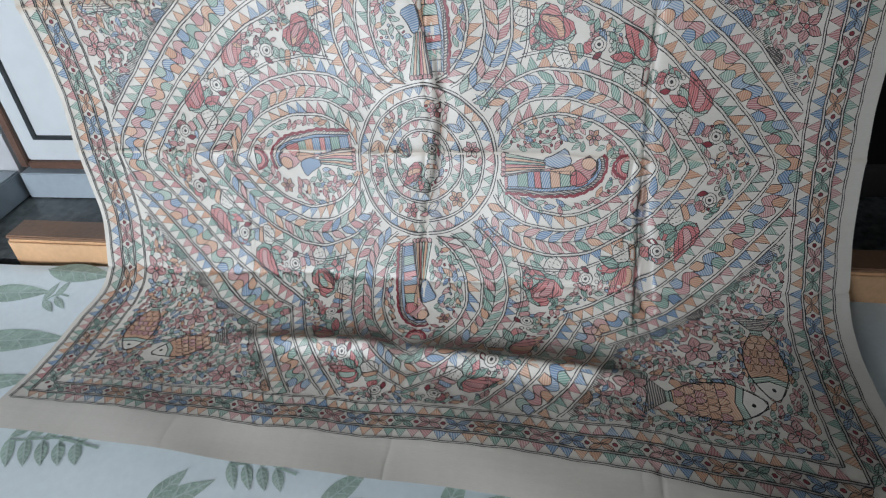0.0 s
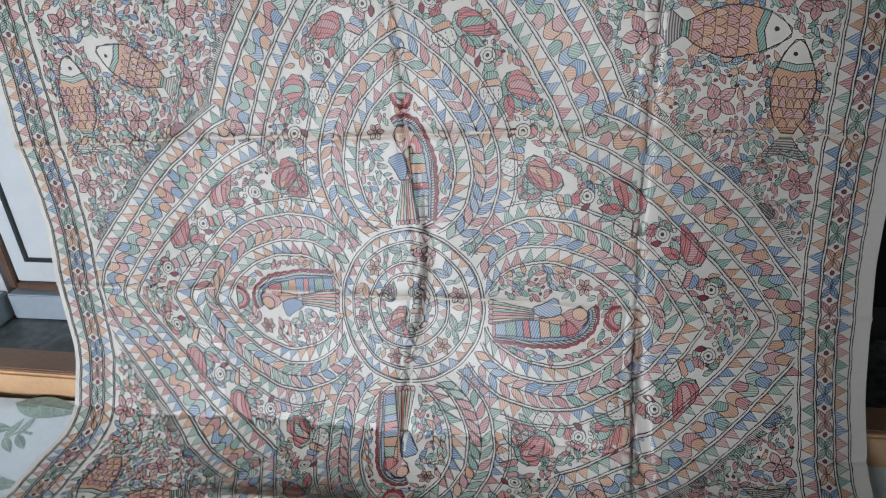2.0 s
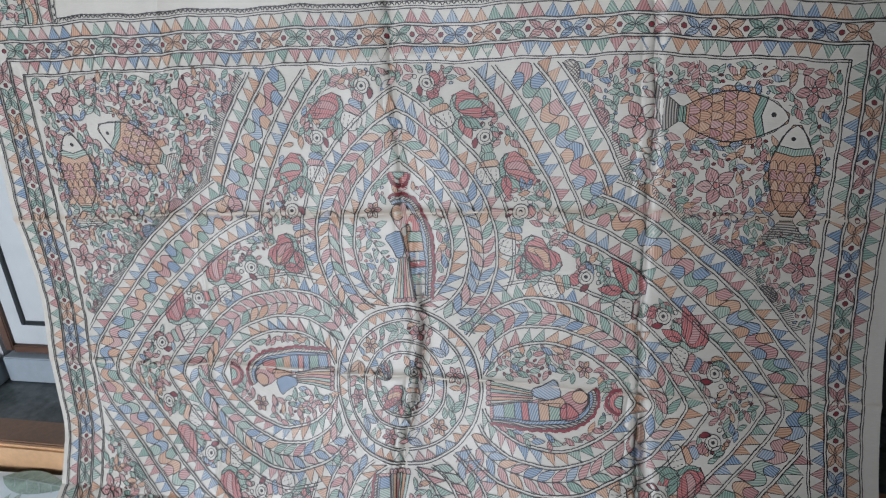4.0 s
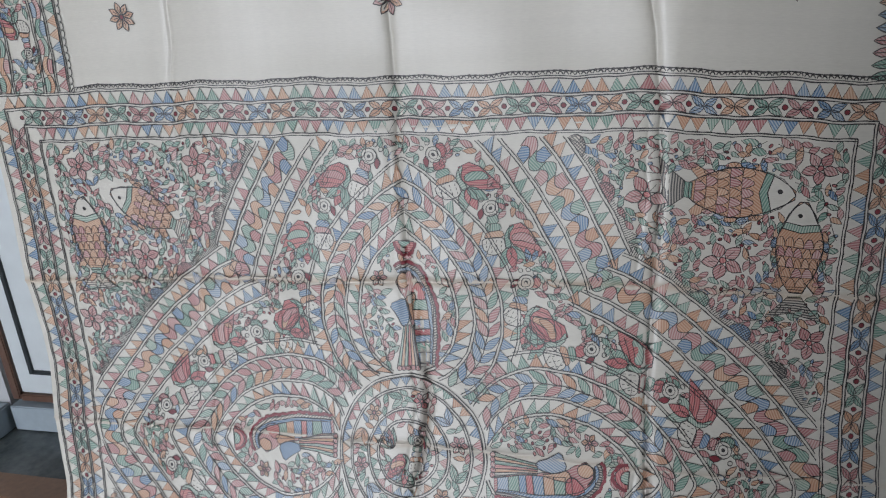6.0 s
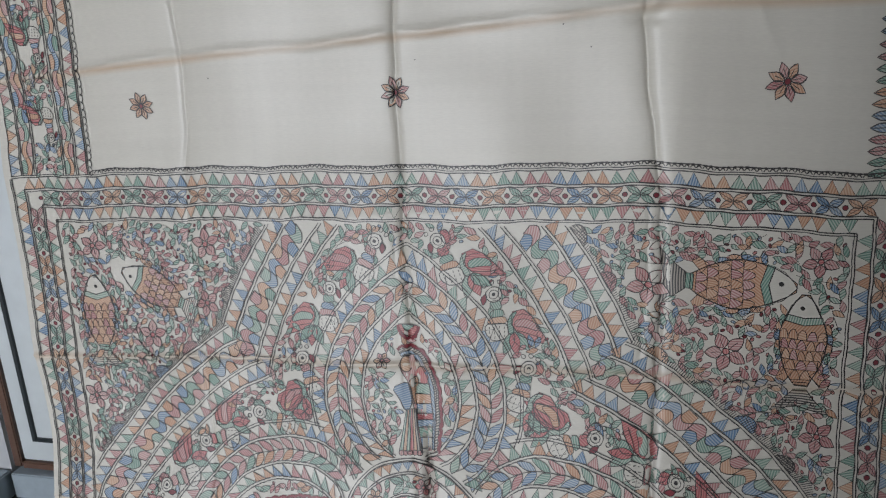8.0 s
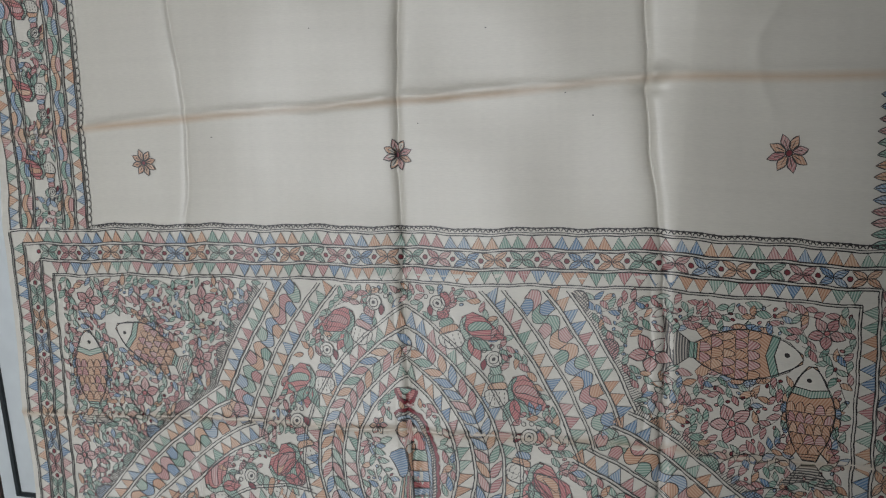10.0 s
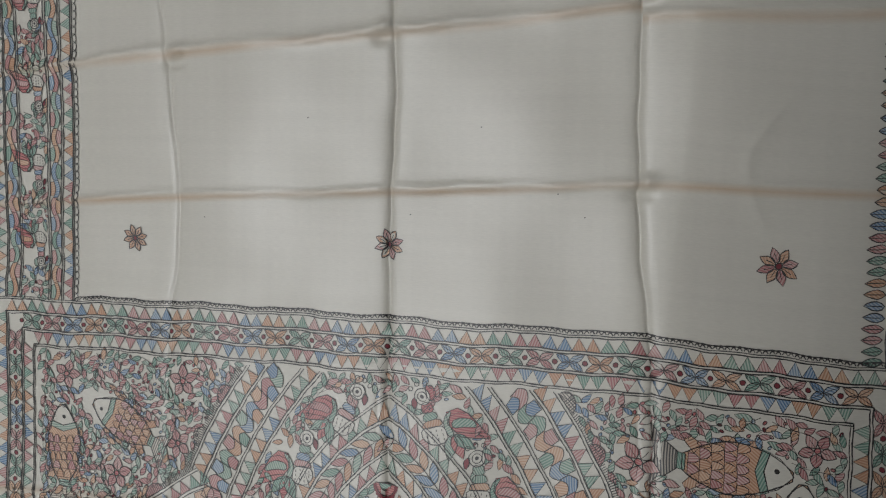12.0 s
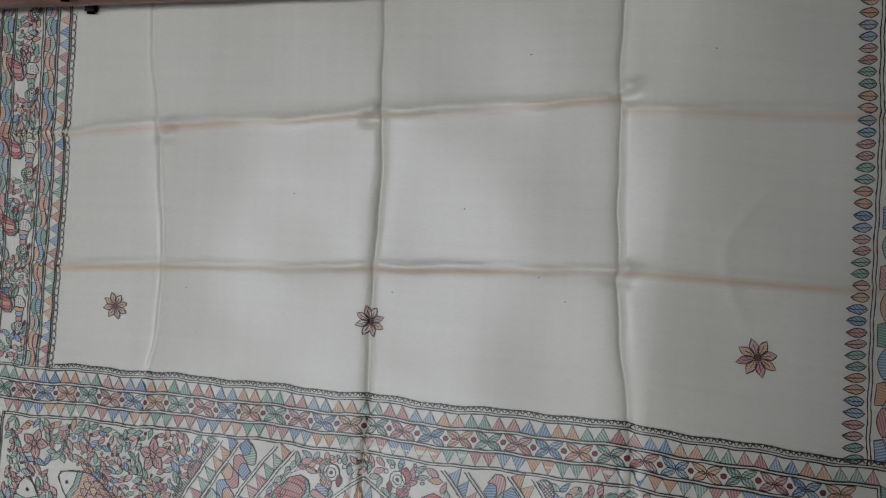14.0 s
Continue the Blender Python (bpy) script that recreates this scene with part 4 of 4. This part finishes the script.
    ring_zone = lambda q: arch_in(q) & ~lobe_out(q) & keep(q)
    heads, bodies = [], []
    for body, head in PARROTS:
        for side in (1, -1):
            b, h = turn([(side * body[0], body[1])])[0], turn([(side * head[0], head[1])])[0]
            way = math.atan2(*(h - b)[::-1]) - 0.35 * side
            q = Paint()
            parrot(q, b, way, 0.066, -side)
            heads.append(placed(np.array([(0.45, 0.34 * side)]), b, way, 0.066, 0.066)[0])
            bodies.append(placed(np.array([(-0.16, -0.03 * side)]), b, way, 0.066, 0.066)[0])
            on_saree(q, "painted_parrot", "red and teal parrot with a white spotted breast")
    by_heads, by_bodies = far_from(heads, 0.015), far_from(bodies, 0.029)
    sprig_field(p, lambda q: ring_zone(q) & by_heads(q) & by_bodies(q), (-0.49, -0.4, 0.49, 0.4), 0.0100, 50 + k)
    tagged(on_saree(p, "painted_foliage", "small leaves and buds"), kind="stuff")

# ---- medallion ----
p = Paint()
for r in (0.040, 0.043, 0.055, 0.058, 0.082, 0.085, 0.099, 0.1025):
    p.stroke(ring((0, 0), r, n=70), 0.0014, True)
R = lambda r: np.vstack([ring((0, 0), r, n=80), [(r, 0)]])
triangle_band(p, R(0.055), R(0.0435), everywhere, 0.0145)
for i in range(12):
    a = 2 * math.pi * (i + 0.5) / 12
    c = 0.070 * np.array((math.cos(a), math.sin(a)))
    if i % 2 == 0:
        blossom(p, c, 0.0115, 6, ((RO,), (RO, RE), (PE,))[i // 2 % 3])
    else:
        for s_ in (-0.5, 0.5):
            leaf(p, c - 0.010 * np.array((math.cos(a + 1.57), math.sin(a + 1.57))), a + 1.57 + s_, 0.022, 0.011, (BL, TE, PE, BL)[(i // 2) % 4])
triangle_band(p, R(0.0985), R(0.086), everywhere, 0.0150)
on_saree(p, "medallion", "round medallion of triangles and blossoms")
p = Paint()
parrot(p, (0.002, -0.006), math.pi / 2, 0.050)
for i in range(5):
    leaf(p, (-0.020, 0.006), 1.6 + 0.3 * i, 0.026, 0.009, (TE, RO, BL, PE, TE)[i])
on_saree(p, "painted_peacock", "peacock with a fan tail in the medallion")
p = Paint()
rr = lambda q: np.hypot(q[:, 0], q[:, 1])
sprig_field(p, lambda q: (rr(q) < 0.038) & far_from([(0.004, -0.002), (-0.016, 0.012)], 0.022)(q), (-0.05, -0.05, 0.05, 0.05), 0.0105, 11)
sprig_field(p, lambda q: (rr(q) > 0.060) & (rr(q) < 0.080) & far_from([0.070 * np.array((math.cos(math.pi * (i + 0.5) / 6), math.sin(math.pi * (i + 0.5) / 6))) for i in range(12)], 0.0125)(q), (-0.09, -0.09, 0.09, 0.09), 0.0120, 12)
tagged(on_saree(p, "painted_foliage", "small leaves and buds"), kind="stuff")

# ---- corners: two fish, flowers and leaves in each ----
corner_inside = lambda q: (q[:, 0] < FU - FW - 0.005) & (q[:, 0] > FW + 0.005 - FL) & (np.abs(q[:, 1]) < FV - FW - 0.004) & ~np.any([t(q) for t in outer_tests], axis=0)
for sx, sy in ((1, 1), (-1, 1), (1, -1), (-1, -1)):
    size = 0.112 if sx > 0 else 0.094
    f1, f2 = np.array((sx * (0.373 if sx > 0 else 0.365), sy * (0.340 if sx > 0 else 0.312))), np.array((sx * (0.445 if sx > 0 else 0.456), sy * 0.276))
    a1 = 0.0 if sx > 0 else math.pi - 0.45 * sy
    p = Paint()
    fish(p, f1, a1, size, sy)
    on_saree(p, "painted_fish", "orange scaled fish with a white head")
    p = Paint()
    fish(p, f2, sy * math.pi / 2, size * (0.92 if sx > 0 else 1.05), sx)
    on_saree(p, "painted_fish", "orange scaled fish with a white head")
    blooms = [(0.457, 0.372, 0.019), (0.278, 0.331, 0.023), (0.365, 0.262, 0.023), (0.467, 0.172, 0.020)] if sx > 0 else [(0.451, 0.370, 0.019), (0.278, 0.371, 0.021), (0.285, 0.292, 0.019), (0.375, 0.247, 0.021), (0.482, 0.162, 0.020)]
    for bx, by, br in blooms:
        q = Paint()
        blossom(q, (sx * bx, sy * by), br, 5, (RO,), RE, random.uniform(0, 1))
        on_saree(q, "painted_flower", "rose flower with a red heart")

    def free(q, sx=sx, sy=sy, f1=f1, f2=f2, size=size):
        m = corner_inside(q) & (q[:, 0] * sx > 0) & (q[:, 1] * sy > 0)
        d1 = (q - f1) @ rot(0.0 if sx > 0 else -0.45 * sy).T
        m &= (np.abs((d1[:, 0] + 0.08 * size) / (0.66 * size)) ** 2.5 + np.abs(d1[:, 1] / (0.25 * size)) ** 2.5) > 1
        d2 = q - f2
        m &= (np.abs(d2[:, 0] / (0.22 * size)) ** 2.5 + np.abs(d2[:, 1] / (0.54 * size)) ** 2.5) > 1
        for bx, by, br in blooms:
            m &= np.hypot(q[:, 0] - sx * bx, q[:, 1] - sy * by) > br
        return m
    p = Paint()
    sprig_field(p, free, (-0.49, -0.40, 0.49, 0.40), 0.0100, 7 + sx + 3 * sy)
    tagged(on_saree(p, "painted_foliage", "dense small leaves and buds"), kind="stuff")

# ---- plain body: side borders and three small flowers ----
for c, r in (((-0.350, 0.552), 0.0165), ((-0.007, 0.558), 0.0185), ((0.411, 0.563), 0.0210)):
    p = Paint()
    blossom(p, c, r, 8, (PE,) if c[0] < -0.1 else (RO, PE), MA, 0.3, 0.0013)
    on_saree(p, "painted_flower", "small eight-petalled flower in orange and red")
p = Paint()
for c in ((0.185, 0.625), (0.215, 0.60), (0.17, 0.872), (-0.11, 0.705), (0.36, 0.885), (0.10, 0.70), (0.02, 0.595), (-0.25, 0.58)):
    p.fill(ring(c, 0.0011, 0.0007, 6), K)
tagged(on_saree(p, "ink_speck", "stray ink specks on the plain silk"), kind="stuff")
p = Paint()
lo, hi = FV + 0.003, V1 - 0.002
xs = [-0.563, -0.548, -0.5455, -0.5275, -0.5245, -0.481, -0.4775, -0.460, -0.457, -0.4425, -0.440]
E = [line((x, lo), (x, hi), 120) for x in xs]
for A in E:
    p.stroke(A, 0.0013)
triangle_band(p, E[0], E[1], everywhere)
wave_band(p, E[2], E[3], everywhere, 0.022)
wave_band(p, E[6], E[7], everywhere, 0.022)
triangle_band(p, E[9], E[8], everywhere)
for i in range(48):
    t = np.linspace(-1.5, 1.5, 6)
    p.stroke(np.stack([-0.4385 + 0.0045 * np.cos(t), lo + 0.0095 * (i + 0.5) + 0.006 * np.sin(t)], -1), 0.0011)
on_saree(p, "side_border", "narrow border of triangles, parrots and waves")
p = Paint()
zone = lambda q: (q[:, 0] > -0.5235) & (q[:, 0] < -0.482) & (q[:, 1] > lo) & (q[:, 1] < hi)
spots = []
for i in range(5):
    c = np.array((-0.506, lo + 0.070 + 0.102 * i))
    spots.append(c)
    q = Paint()
    parrot(q, c, -math.pi / 2, 0.046, -1)
    on_saree(q, "painted_parrot", "red and teal parrot with a white spotted breast")
sprig_field(p, lambda q: zone(q) & far_from(spots, 0.026)(q), (-0.53, lo, -0.48, hi), 0.0100, 99)
tagged(on_saree(p, "painted_foliage", "small leaves and buds"), kind="stuff")
p = Paint()
n = 42
for i in range(n):
    leaf(p, (0.516, lo + 0.006 + i * 0.0122), math.pi + 0.06, 0.021 if i < 14 else 0.018, 0.0105, (TE, TE, RO, RO, BL, BL, PE, PE)[i % 8], 0.0013)
for x in (0.519, 0.5225, 0.556):
    p.stroke(line((x, lo), (x, hi), 120), 0.0014)
wave_band(p, line((0.525, lo), (0.525, hi)), line((0.552, lo), (0.552, hi)), everywhere, 0.03)
on_saree(p, "side_border", "edge of pointed leaves and a waving band")

# ---- rod from which the saree hangs ----
rod = thing("hanging_rod", "dark brown wooden rod holding up the saree", "rod", (0, 0.05, LIFT + 1.22))
bm = bmesh.new()
bmesh.ops.create_cone(bm, cap_ends=True, segments=24, radius1=0.013, radius2=0.013, depth=1.9, matrix=pose(0, 0.072, LIFT + 1.250, 0, 90 - 3.9, 0))
part("pole", bm, ROD_WOOD, rod, smooth=True)
for x in (-0.75, 0.9):
    z = LIFT + 1.250 + 0.068 * x
    part("bracket", box(x - 0.012, 0.066, z - 0.010, x + 0.012, DY if x < 0 else DY + 0.55, z + 0.010), BLACK, rod)
clip = thing("cloth_clip", "small black metal clip gripping the saree at the rod", "clip", (-0.41, 0.06, LIFT + 1.21))
for y in (0.052, 0.094):
    part("jaw", box(-0.420, y, LIFT + 1.207, -0.402, y + 0.006, LIFT + 1.246), BLACK, clip)
part("spring", box(-0.418, 0.052, LIFT + 1.2465, -0.404, 0.100, LIFT + 1.260), BLACK, clip)


# ---- printed leaves on the sheet ----
def sheet_surface(x, y):
    e = 0.003
    z = sheet_z(x, y)
    nrm = np.stack([-(sheet_z(x + e, y) - sheet_z(x - e, y)) / (2 * e), -(sheet_z(x, y + e) - sheet_z(x, y - e)) / (2 * e), np.ones_like(x)], -1)
    return np.stack([x, y, z], -1), nrm / np.linalg.norm(nrm, axis=-1, keepdims=True)


def print_leaf(c, a, size, fat, mat=1):
    p = Paint()
    t = np.linspace(0, 1, 12)
    w = fat * np.sin(math.pi * t ** 0.8)
    for i in range(11):
        p.fill(placed([(t[i] * size, w[i]), (t[i + 1] * size, w[i + 1]), (t[i + 1] * size, -w[i + 1]), (t[i] * size, -w[i])], c, a)[:, :], mat)
    p.stroke(placed(np.stack([t * size, 0 * t], -1), c, a), 0.0022, mat=2)
    for i in range(2, 10, 2):
        for s in (1, -1):
            p.stroke(placed([(t[i] * size, 0), (t[i] * size + 0.5 * w[i], s * 0.45 * w[i]), (t[i] * size + 0.8 * w[i], s * 0.85 * w[i])], c, a), 0.0016, mat=2)
    p.build("printed_leaf", sheet, sheet_surface, [PRINT, PRINT, PRINT_PALE])


def print_sprig(c, a, n, size):
    p = Paint()
    end = placed([(0, 0), (0.5 * n * size * 0.55, 0.01), (n * size * 0.55, 0.0)], c, a)
    p.stroke(resample(end, 12), 0.003, mat=0)
    p.build("printed_stem", sheet, sheet_surface, [PRINT, PRINT, PRINT_PALE])
    for i in range(n):
        q = placed([(i * size * 0.5, 0.004)], c, a)[0]
        for s in (1, -1):
            print_leaf(q, a + s * 1.0, size * (1 - 0.06 * i), size * 0.17)


for c, a, size, fat in (((-0.600, -0.055), -0.1, 0.115, 0.020), ((-0.690, -0.105), 0.05, 0.12, 0.017), ((-0.660, -0.200), 0.1, 0.165, 0.022), ((-0.640, -0.290), 0.25, 0.15, 0.018), ((-0.72, -0.38), 0.4, 0.13, 0.02),
                        ((-0.265, -0.425), 1.0, 0.055, 0.011), ((-0.262, -0.430), 0.55, 0.075, 0.013), ((-0.265, -0.436), 0.1, 0.07, 0.012), ((-0.075, -0.420), 0.8, 0.07, 0.012), ((-0.065, -0.425), 0.3, 0.06, 0.011),
                        ((0.06, -0.42), 1.2, 0.06, 0.012), ((0.08, -0.425), 0.5, 0.07, 0.013), ((0.64, -0.20), 0.3, 0.12, 0.016), ((0.62, -0.33), -0.3, 0.12, 0.018), ((-0.52, -0.52), 0.6, 0.12, 0.02), ((0.3, -0.55), 0.2, 0.12, 0.02)):
    print_leaf(c, a, size, fat)
print_sprig((-0.475, -0.352), -0.05, 5, 0.044)
print_sprig((-0.575, -0.118), 0.3, 2, 0.035)
print_sprig((-0.190, -0.372), -0.12, 4, 0.038)
print_sprig((0.20, -0.47), 0.2, 5, 0.045)
